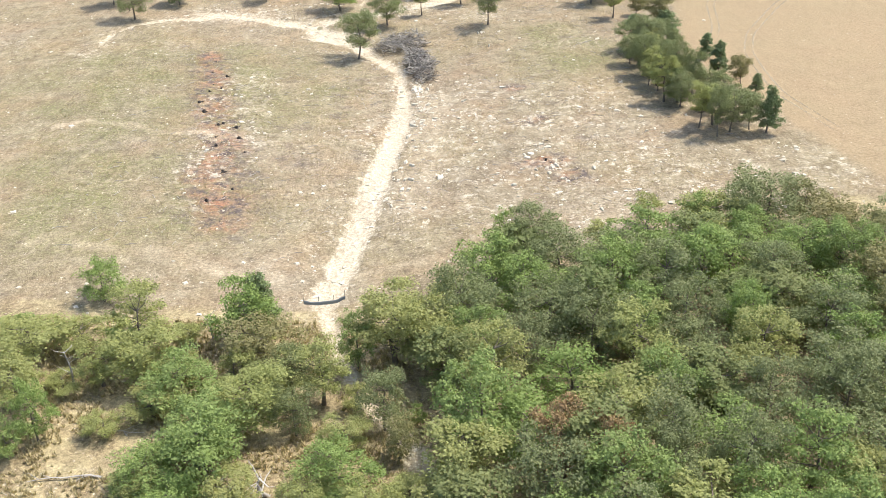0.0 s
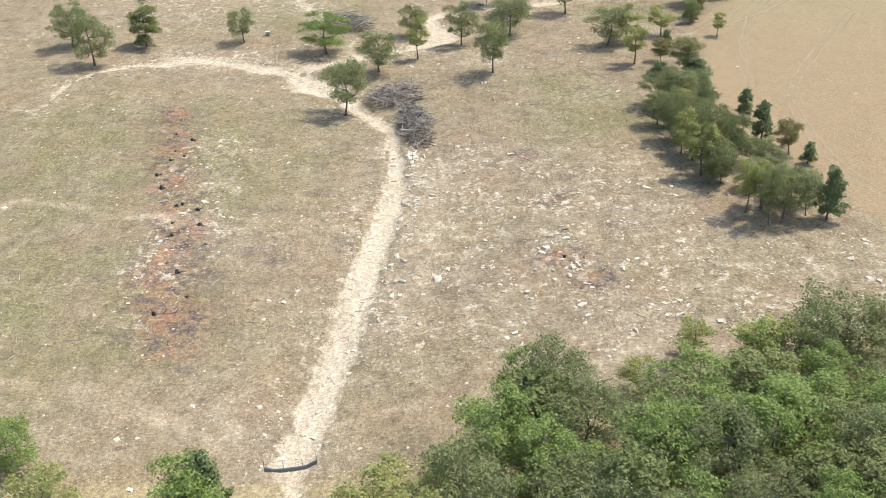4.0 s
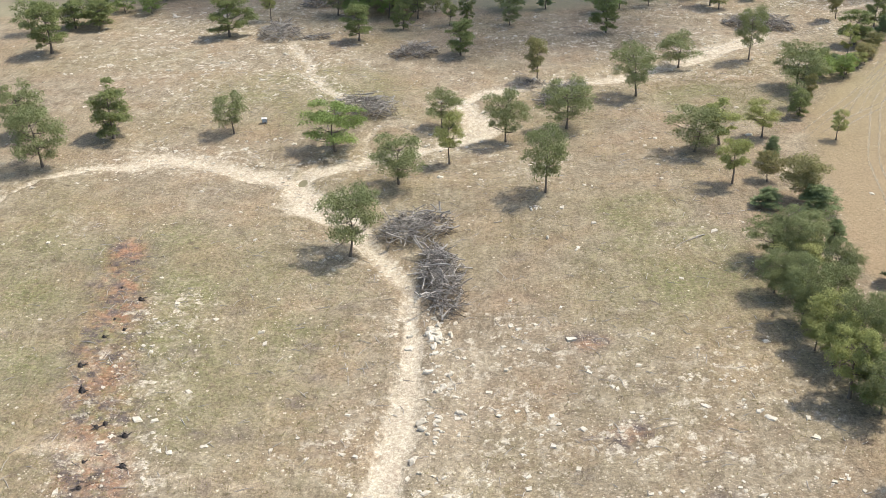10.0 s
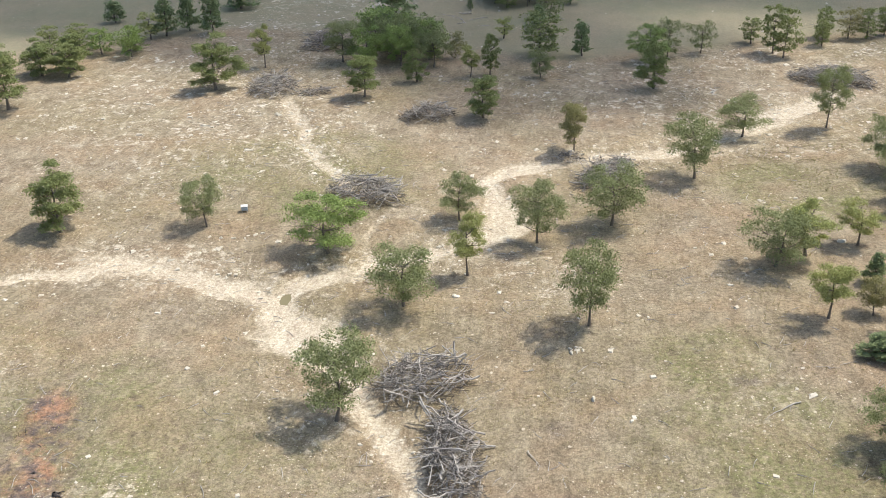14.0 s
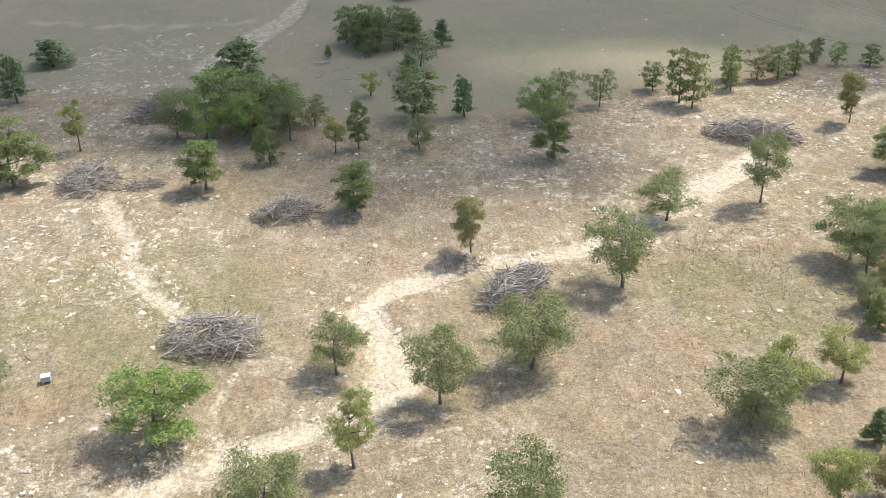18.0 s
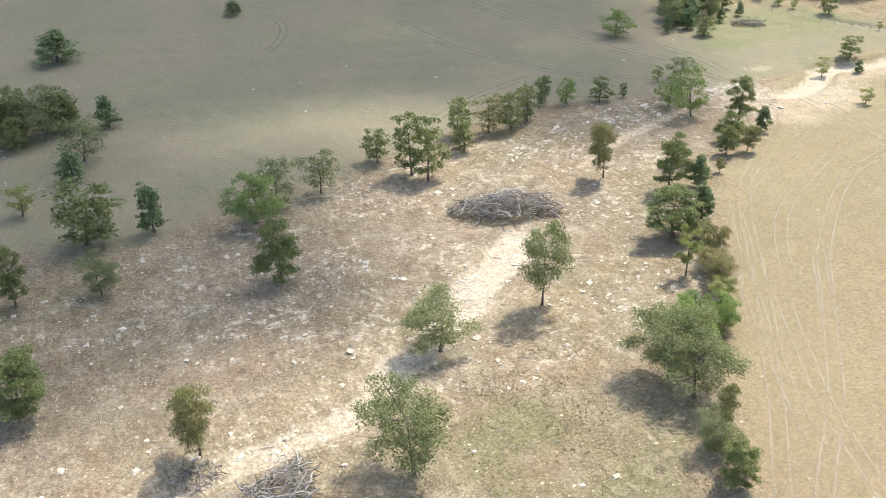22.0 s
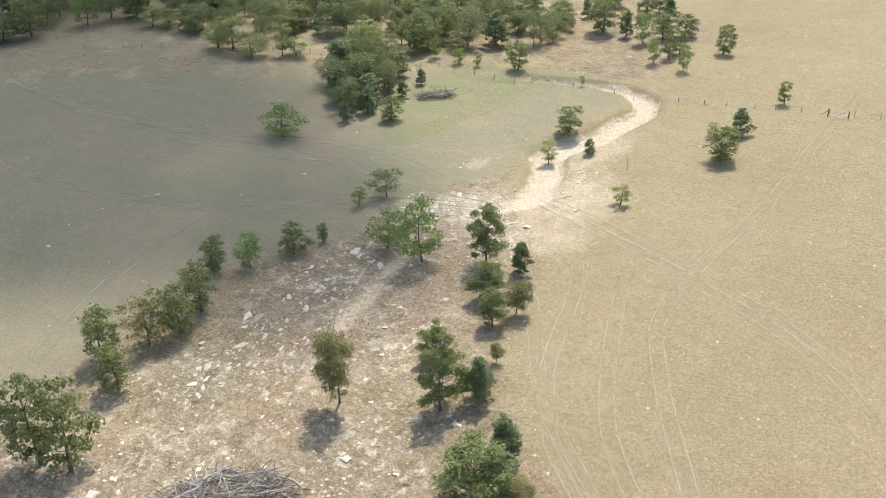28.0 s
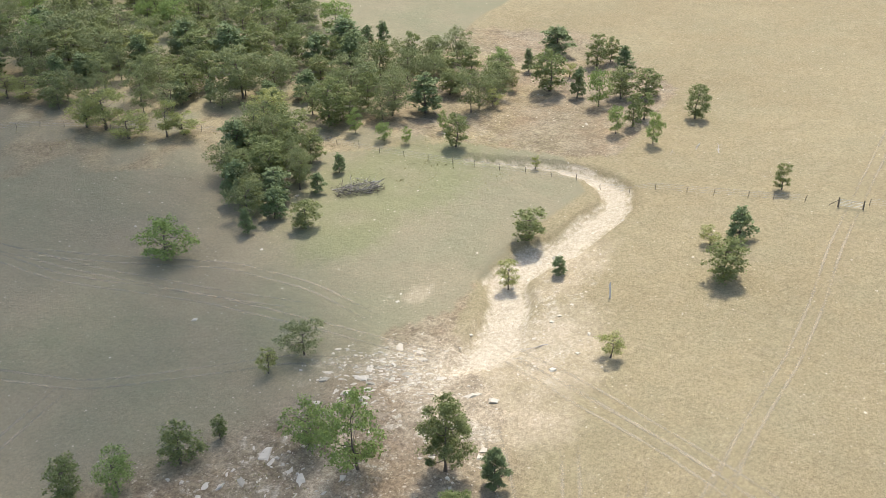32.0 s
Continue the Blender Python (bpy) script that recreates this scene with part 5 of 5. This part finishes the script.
rubble(10500, 41, 0.2, 1.1, lambda c: (0.015 + 0.5 * c["stone"] ** 1.6) * c["clump"] * (1 - 0.9 * c["field"]), "loose_stones", "loose white limestone stones strewn over dry ground")
rubble(1300, 44, 0.5, 1.7, lambda c: 0.4 * c["stone"] ** 3.2 * c["clump"] ** 2, "loose_blocks", "larger pale limestone blocks strewn over dry ground")
rubble(3600, 42, 0.15, 0.8, lambda c: 0.8 * (c["sand"] > 0.2) * (c["sand"] < 0.85) + 0.015 * c["sand"], "creek_gravel", "pale gravel and stones along the dry creek")
rubble(1100, 43, 0.08, 0.3, lambda c: 0.5 * c["field"], "field_stones", "small white stones in the stubble field")


# ---- fallen wood ----
def fallen(x, y, size, group="fallen limbs", mesh=None, label="bleached grey limb lying on the ground", name="fallen_limb"):
    ob = piece(name, mesh or grit.choice(BRANCHES), None, pose(x, y, ground(x, y) + 0.1 * size, grit.gauss(0, 8), grit.gauss(0, 3), grit.uniform(0, 360)) @ Matrix.Diagonal((size, size, size * 0.6, 1)))
    tagged(ob, label, "branch", group)


for i in range(46):
    fallen(grit.uniform(-55, 45), grit.uniform(130, 250), grit.uniform(0.25, 0.5))
for x, y, size in ((33, 222, 0.8), (40, 230, 0.5), (4, 203, 0.6), (6, 207, 0.7), (7, 198, 0.6), (5, 215, 0.5), (8, 219, 0.4), (-1, 197, 0.6), (38, 250, 0.5), (148, 352, 0.6), (213, 362, 0.8), (216, 359, 0.9), (210, 365, 0.6), (203, 410, 1.0), (206, 412, 0.9), (182, 456, 1.2), (-8, 388, 0.9), (-4, 384, 0.8), (16, 392, 1.0), (-6.2, 398.3, 1.3), (-8.7, 389.6, 1.2), (9, 411.2, 1.1), (-4.9, 391.3, 0.9), (-12, 394, 1.2), (-33, 84, 1.0), (-40, 80, 1.2), (-36, 88, 0.9), (-44, 76, 1.0), (-30, 72, 0.8)):
    fallen(x, y, size)
CHARRED = [me.copy() for me in BRANCHES[:4]]
for me in CHARRED:
    me.materials.clear()
    me.materials.append(CHAR)
for i in range(44):
    k = grit.random() * (len(BURN_STRIP) - 1)
    a, b = BURN_STRIP[int(k)], BURN_STRIP[int(k) + 1]
    f = k - int(k)
    fallen(a[0] + f * (b[0] - a[0]) + grit.gauss(0, 2.4), a[1] + f * (b[1] - a[1]) + grit.gauss(0, 1), grit.uniform(0.16, 0.34), "charred limbs", grit.choice(CHARRED), "charred black limb in the burnt strip", "charred_limb")
for x, y in ((19, 157.5), (17, 165.5), (20, 167), (21, 159), (16.5, 177)):
    fallen(x, y, 0.4, "charred limbs", grit.choice(CHARRED), "charred black limb in the burnt strip", "charred_limb")


def make_stump(seed):
    """A burnt-off stump: a flared, hollow-topped butt with a splinter and a root or two."""
    rng = np.random.default_rng(seed)
    bits = [tube([(0, 0, -0.2), (0.02, 0, 0.15), (0.05, 0.03, 0.5), (0.06, 0.05, 0.62)], [0.55, 0.36, 0.3, 0.16], 8)]
    for _ in range(4):
        a, long = rng.uniform(0, 6.28), rng.uniform(0.6, 1.4)
        bits.append(tube([(0, 0, 0.15), (math.cos(a) * long * 0.5, math.sin(a) * long * 0.5, 0.22), (math.cos(a) * long, math.sin(a) * long, rng.uniform(0.0, 0.5))], [0.16, 0.1, 0.03], 5))
    return raw_mesh("charred_stump", *joined(bits), CHAR, True)


STUMPS = [make_stump(300 + i) for i in range(4)]
for x, y in ((-47.2, 202.2), (-45.2, 207.3), (-42.0, 179.3), (-38.3, 177.9), (-41.5, 173.5), (-37.1, 173.0), (-40.6, 169.4), (-35.0, 166.6), (-47.9, 191.1), (-45.0, 199.3), (-48.9, 210.7), (-47.1, 197.6), (-41.2, 179.9), (-45.9, 186.0), (-37.5, 158.5), (-34.8, 152.0), (-38.2, 147.5), (18.2, 158.8)):
    s = grit.uniform(0.4, 1.0)
    ob = piece("charred_stump", grit.choice(STUMPS), None, pose(x, y, ground(x, y), 0, 0, grit.uniform(0, 360)) @ Matrix.Diagonal((s, s, s * grit.uniform(0.6, 1.1), 1)))
    tagged(ob, "charred black stump standing in the burnt strip", "stump", "charred stumps")


def litter_sticks(count, seed):
    rng = np.random.default_rng(seed)
    bits = []
    for _ in range(count):
        x, y = rng.uniform(-60, 90), rng.uniform(128, 345)
        if x > 52 and y < 300:
            continue
        a, s = rng.uniform(0, 6.283), rng.uniform(0.3, 1.1)
        dx, dy, z = math.cos(a) * s, math.sin(a) * s, ground(x, y) + 0.06
        bits.append(tube([(x - dx, y - dy, z - 0.04), (x + rng.normal(0, 0.1), y + rng.normal(0, 0.1), z + 0.08), (x + dx, y + dy, z)], [0.05, 0.04, 0.015], 4))
    tagged(new("sticks", raw_mesh("sticks", *joined(bits), GREY_WOOD)), "small grey sticks strewn over the cleared ground", "sticks", kind="stuff")


litter_sticks(1700, 51)


# ---- grass and weeds ----
def tufts(name, label, poly, count, seed, tall, material, blades=7, thin=0.05, weigh=None):
    """Tufts of blades, too many to count."""
    rng = np.random.default_rng(seed)
    xs, ys = [p[0] for p in poly], [p[1] for p in poly]
    x, y = rng.uniform(min(xs), max(xs), count * 4), rng.uniform(min(ys), max(ys), count * 4)
    ok = inside(poly, x, y) & (bed(x, y) < 0.05) & (wobble(x, y, 9, seed) + wobble(x, y, 23, seed + 1) + rng.normal(0, 0.5, len(x)) > 0)
    x, y = x[ok][:count], y[ok][:count]
    n = len(x)
    s = tall * rng.uniform(0.5, 1.3, (n, 1))
    a = rng.uniform(0, 6.283, (n, blades))
    out = s * rng.uniform(0.2, 0.7, (n, blades))
    z = land(x, y)[:, None]
    px, py = x[:, None] + rng.normal(0, 0.1, (n, blades)) * s * 2, y[:, None] + rng.normal(0, 0.1, (n, blades)) * s * 2
    w = thin + 0.12 * s
    base0 = np.stack([px - np.sin(a) * w, py + np.cos(a) * w, z - 0.03 + 0 * a], -1)
    base1 = np.stack([px + np.sin(a) * w, py - np.cos(a) * w, z - 0.03 + 0 * a], -1)
    tip = np.stack([px + np.cos(a) * out, py + np.sin(a) * out, z + s * rng.uniform(0.6, 1.1, (n, blades))], -1)
    verts = np.stack([base0, base1, tip], 2).reshape(-1, 3)
    ob = new(name, raw_mesh(name, verts, np.arange(len(verts)).reshape(-1, 3), material))
    tagged(ob, label, "grass", kind="stuff")


tufts("dry_grass", "tall straw-coloured grass under scattered trees", [(-70, 112), (-12, 112), (-2, 96), (0, 62), (-70, 62)], 8000, 61, 0.55, STRAW, 6)
tufts("dry_grass", "short dry tufts on the cleared ground", [(-75, 130), (48, 136), (55, 240), (40, 300), (-75, 300)], 16000, 62, 0.16, STRAW, 5, 0.03)
tufts("weeds", "low olive weeds between creek and field", [(36, 300), (44, 272), (58, 262), (72, 290), (66, 304)], 1800, 63, 0.14, BUSH, 5)
tufts("weeds", "low green weeds over the cleared ground", [(-75, 140), (-14, 140), (-14, 215), (-75, 240)], 2500, 64, 0.16, BUSH, 5, 0.03)
tufts("weeds", "patchy green weeds among limestone slabs", [(80, 336), (128, 356), (118, 366), (74, 358)], 500, 65, 0.13, BUSH, 6)
tufts("weeds", "roadside weeds and low scrub", [(178, 384), (194, 372), (198, 400), (176, 432), (150, 470), (145, 462), (168, 430)], 900, 66, 0.15, BUSH, 6)


# ---- wheel ruts ----
def rut_material():
    n = Nodes("wheel_rut_soil")
    fade = n.math("MULTIPLY", n.attr("worn"), n.ramp(n.noise(0.12, 5, 0.7), 0.28, 0.6))
    fade = n.math("MULTIPLY", fade, n.ramp(n.noise(3.0, 5, 0.7), 0.1, 0.6))
    n.done(n.mix(n.noise(2.0, 5), (0.47, 0.405, 0.288), (0.56, 0.485, 0.35)), 0.95, 0.1)
    clear = n.node("ShaderNodeBsdfTransparent")
    both = n.node("ShaderNodeMixShader", Fac=n.math("MINIMUM", n.math("MULTIPLY", fade, 0.9), 0.5))
    n.tree.links.new(clear.outputs[0], both.inputs[1])
    n.tree.links.new(n.bsdf.outputs[0], both.inputs[2])
    n.tree.links.new(both.outputs[0], n.out.inputs[0])
    return n.mat


RUT = rut_material()


def wheel_rut(line, offset, wide=0.42):
    """A worn wheel rut beside a track's middle line, laid just over the ground."""
    pts = np.array([(a, b) for a, b, _ in line], float)
    t = np.concatenate([[0], np.cumsum(np.hypot(*np.diff(pts, axis=0).T))])
    s = np.arange(0, t[-1], 0.8)
    way = np.stack([np.interp(s, t, pts[:, i]) for i in (0, 1)], -1)
    for _ in range(14):
        way[1:-1] = (way[:-2] + way[1:-1] * 2 + way[2:]) / 4
    g = np.gradient(way, axis=0)
    g /= np.linalg.norm(g, axis=1)[:, None]
    side = np.stack([-g[:, 1], g[:, 0]], -1)
    rows = [way + side * (offset + k * wide) for k in (-0.75, 0, 0.75)]
    p = np.stack(rows, 1).reshape(-1, 2)
    verts = np.column_stack([p, land(p[:, 0], p[:, 1]) + 0.03])
    i = np.arange(len(s) - 1)
    faces = np.concatenate([np.stack([i * 3 + k, i * 3 + k + 1, i * 3 + k + 4, i * 3 + k + 3], -1) for k in (0, 1)])
    me = raw_mesh("wheel_rut", verts, faces, RUT, True)
    me.attributes.new("worn", "FLOAT", "POINT").data.foreach_set("value", (np.tile([0.0, 1.0, 0.0], (len(s), 1)) * np.clip(np.minimum(s, t[-1] - s) / 9.0, 0, 1)[:, None]).ravel().astype(np.float32))
    tagged(new("wheel_rut", me), "pale worn wheel rut in dry grass", "wheel track", "wheel ruts", "structure")


for line in RUTS:
    wheel_rut(line, 0.85)
    wheel_rut(line, -0.85)


# ---- fence, gate and small things ----
def wire_fence(knots, gap, label, seed):
    """A ranch fence: each post, and each strand of wire."""
    rng = random.Random(seed)
    pts = np.array(knots, float)
    t = np.concatenate([[0], np.cumsum(np.hypot(*np.diff(pts, axis=0).T))])
    fence = tagged(new("wire_fence"), label, "fence")
    fence.location = (*pts[0], ground(*pts[0]))
    ox, oy, oz = fence.location
    way = []
    meshes = []
    for i in range(3):
        gen = np.random.default_rng(seed + i)
        f = np.linspace(0, 1, 4)
        meshes.append(raw_mesh("post", *tube(np.stack([gen.normal(0, 0.04, 4), gen.normal(0, 0.04, 4), f * 1.5 - 0.35], -1), [0.05, 0.047, 0.045, 0.04], 6), POST, True))
    for s in np.arange(0, t[-1], gap):
        s2 = s + rng.gauss(0, 0.3)
        x, y = np.interp(s2, t, pts[:, 0]), np.interp(s2, t, pts[:, 1])
        z = ground(x, y)
        way.append((x - ox, y - oy, z - oz))
        piece("post", rng.choice(meshes), fence, pose(x - ox, y - oy, z - oz, rng.gauss(0, 4), rng.gauss(0, 4), rng.uniform(0, 360)) @ Matrix.Diagonal((1, 1, rng.uniform(0.85, 1.15), 1)))
    for h in (0.35, 0.7, 1.0, 1.25):
        piece("wire", raw_mesh("wire", *tube([(x, y, z + h) for x, y, z in way], [0.012] * len(way), 4), STEEL), fence)


wire_fence([(140, 482), (158, 462), (172, 438), (181, 419), (184, 405), (188, 389), (192, 375), (194, 366), (196, 358), (200, 348), (204.5, 335.8)], 4.4, "old cedar-post wire fence along the pasture", 71)
wire_fence([(206.8, 331.6), (210, 322), (214, 308), (219, 290)], 4.4, "cedar-post wire fence beyond the gate", 72)


def ranch_gate(x, y, turn):
    """A tubular steel gate between two stout braced posts."""
    gate = tagged(new("ranch_gate"), "closed tubular steel gate between two stout wooden posts", "gate")
    gate.matrix_basis = pose(x, y, ground(x, y), 0, 0, turn)
    for side in (-1.75, 1.75):
        piece("gate_post", raw_mesh("gate_post", *tube([(side, 0, -0.4), (side, 0, 0.7), (side, 0, 1.5)], [0.11, 0.1, 0.095], 8), POST, True), gate)
    piece("brace", raw_mesh("brace", *tube([(-1.75, 0, 1.1), (-2.4, 0, 0.6), (-3.0, 0, 0.05)], [0.05, 0.05, 0.05], 6), POST, True), gate)
    panel = piece("gate_panel", raw_mesh("gate_panel", *joined([tube([(side, 0, 0.27), (side, 0, 0.8), (side, 0, 1.23)], [0.03] * 3, 6) for side in (-1.57, 1.57)] + [tube([(-1.57, 0, h), (0, 0, h), (1.57, 0, h)], [0.03] * 3, 6) for h in (0.27, 1.23)]), STEEL, True), gate, None, "galvanised tube frame")
    for h in (0.5, 0.74, 0.98):
        piece("rail", raw_mesh("rail", *tube([(-1.57, 0, h), (0, 0, h), (1.57, 0, h)], [0.022] * 3, 6), STEEL, True), panel)
    piece("upright", raw_mesh("upright", *tube([(0, 0, 0.27), (0, 0, 0.8), (0, 0, 1.23)], [0.022] * 3, 6), STEEL, True), panel)


ranch_gate(204.7, 333.3, -75)


def flood_mat():
    """A long dark roll laid across the creek mouth at the fence."""
    f = np.linspace(0, 1, 12)
    x = -19.3 + 5.6 * f
    y = 116.9 - 0.12 * np.sin(f * 3) + 0.9 * f
    roll = tagged(new("water_gap_barrier"), "dark blue-grey sheet hung across the creek mouth", "barrier")
    z = land(x, y)
    sheet = [(xx + 0.05 * math.sin(9 * xx), yy + dy, zz + h) for xx, yy, zz in zip(x, y, z) for dy, h in ((-0.1, -0.1), (0.0, 0.28), (0.06, 0.46), (0.14, 0.45), (0.16, -0.1))]
    i = np.arange(11)
    faces = np.concatenate([np.stack([i * 5 + k, i * 5 + k + 1, i * 5 + k + 6, i * 5 + k + 5], -1) for k in range(4)])
    piece("sheet", raw_mesh("sheet", sheet, faces, PIPE, True), roll)
    for k in (0, 4, 8, 11):
        piece("post", raw_mesh("post", *tube([(x[k], y[k] + 0.3, z[k] - 0.3), (x[k], y[k] + 0.3, z[k] + 0.5), (x[k], y[k] + 0.3, z[k] + 1.2)], [0.035] * 3, 6), POST, True), roll)


flood_mat()


def feed_box(x, y):
    """A small grey box on legs with a pale lid."""
    feeder = tagged(new("feeder_box"), "small blue-grey feeder box with a pale lid on bare soil", "feeder")
    feeder.matrix_basis = pose(x, y, ground(x, y), 0, 0, 12)
    piece("body", raw_mesh("body", *joined([box((-0.5, -0.4, 0.28), (0.5, 0.4, 0.95)), box((-0.42, -0.46, 0.4), (0.42, -0.4, 0.7))]), GREEN_BOX), feeder)
    lid = piece("lid", raw_mesh("lid", *box((-0.56, -0.46, 0.953), (0.56, 0.46, 1.03)), WHITE), feeder, None, "pale sheet-metal lid")
    piece("handle", raw_mesh("handle", *tube([(-0.15, -0.3, 1.03), (-0.12, -0.3, 1.1), (0.12, -0.3, 1.1), (0.15, -0.3, 1.03)], [0.015] * 4, 5), STEEL, True), lid)
    for sx in (-0.42, 0.42):
        for sy in (-0.32, 0.32):
            piece("leg", raw_mesh("leg", *box((sx - 0.05, sy - 0.05, -0.1), (sx + 0.05, sy + 0.05, 0.278)), STEEL), feeder)


feed_box(-40.5, 274.6)
stake = tagged(new("marker_post"), "leaning bleached stump of a dead trunk in the pasture", "post")
stake.matrix_basis = pose(163, 350.3, ground(163, 350.3), 0, 9, 40)
piece("shaft", raw_mesh("shaft", *joined([tube([(0, 0, -0.3), (0.05, 0, 0.8), (-0.04, 0.05, 1.7), (0.05, 0, 2.2)], [0.13, 0.12, 0.1, 0.04], 7), tube([(0, 0, 1.1), (0.3, 0.1, 1.5), (0.35, 0.1, 1.9)], [0.08, 0.06, 0.02], 5)]), WHITE, True), stake)


def puddle(x, y):
    """A shrunken muddy pool in the creek bed."""
    n = Nodes("muddy_water")
    n.bump(n.noise(3.0, 2), 0.05, 0.02)
    mud = n.done(n.mix(n.noise(0.8, 3), (0.20, 0.17, 0.085), (0.27, 0.235, 0.13)), 0.35, 0.25)
    a = np.linspace(0, 2 * np.pi, 28, endpoint=False)
    r = 1 + 0.14 * np.sin(2 * a + 1) + 0.1 * np.sin(5 * a)
    px, py = x + 1.25 * r * np.cos(a), y + 2.0 * r * np.sin(a)
    z = float(np.percentile(land(px, py), 12)) - 0.06
    verts = np.concatenate([np.column_stack([px, py, np.full(28, z + 0.05)]), np.column_stack([px, py, np.full(28, z - 0.25)]), [[x, y, z + 0.05]]])
    i = np.arange(28)
    k = (i + 1) % 28
    faces = np.concatenate([np.stack([i, k, np.full(28, 56)], -1), np.stack([i, i + 28, k], -1), np.stack([k, i + 28, k + 28], -1)])
    tagged(new("puddle", raw_mesh("puddle", verts, faces, mud, False)), "small muddy olive pool left in the creek bed", "water", kind="structure")


puddle(-29.4, 250.9)

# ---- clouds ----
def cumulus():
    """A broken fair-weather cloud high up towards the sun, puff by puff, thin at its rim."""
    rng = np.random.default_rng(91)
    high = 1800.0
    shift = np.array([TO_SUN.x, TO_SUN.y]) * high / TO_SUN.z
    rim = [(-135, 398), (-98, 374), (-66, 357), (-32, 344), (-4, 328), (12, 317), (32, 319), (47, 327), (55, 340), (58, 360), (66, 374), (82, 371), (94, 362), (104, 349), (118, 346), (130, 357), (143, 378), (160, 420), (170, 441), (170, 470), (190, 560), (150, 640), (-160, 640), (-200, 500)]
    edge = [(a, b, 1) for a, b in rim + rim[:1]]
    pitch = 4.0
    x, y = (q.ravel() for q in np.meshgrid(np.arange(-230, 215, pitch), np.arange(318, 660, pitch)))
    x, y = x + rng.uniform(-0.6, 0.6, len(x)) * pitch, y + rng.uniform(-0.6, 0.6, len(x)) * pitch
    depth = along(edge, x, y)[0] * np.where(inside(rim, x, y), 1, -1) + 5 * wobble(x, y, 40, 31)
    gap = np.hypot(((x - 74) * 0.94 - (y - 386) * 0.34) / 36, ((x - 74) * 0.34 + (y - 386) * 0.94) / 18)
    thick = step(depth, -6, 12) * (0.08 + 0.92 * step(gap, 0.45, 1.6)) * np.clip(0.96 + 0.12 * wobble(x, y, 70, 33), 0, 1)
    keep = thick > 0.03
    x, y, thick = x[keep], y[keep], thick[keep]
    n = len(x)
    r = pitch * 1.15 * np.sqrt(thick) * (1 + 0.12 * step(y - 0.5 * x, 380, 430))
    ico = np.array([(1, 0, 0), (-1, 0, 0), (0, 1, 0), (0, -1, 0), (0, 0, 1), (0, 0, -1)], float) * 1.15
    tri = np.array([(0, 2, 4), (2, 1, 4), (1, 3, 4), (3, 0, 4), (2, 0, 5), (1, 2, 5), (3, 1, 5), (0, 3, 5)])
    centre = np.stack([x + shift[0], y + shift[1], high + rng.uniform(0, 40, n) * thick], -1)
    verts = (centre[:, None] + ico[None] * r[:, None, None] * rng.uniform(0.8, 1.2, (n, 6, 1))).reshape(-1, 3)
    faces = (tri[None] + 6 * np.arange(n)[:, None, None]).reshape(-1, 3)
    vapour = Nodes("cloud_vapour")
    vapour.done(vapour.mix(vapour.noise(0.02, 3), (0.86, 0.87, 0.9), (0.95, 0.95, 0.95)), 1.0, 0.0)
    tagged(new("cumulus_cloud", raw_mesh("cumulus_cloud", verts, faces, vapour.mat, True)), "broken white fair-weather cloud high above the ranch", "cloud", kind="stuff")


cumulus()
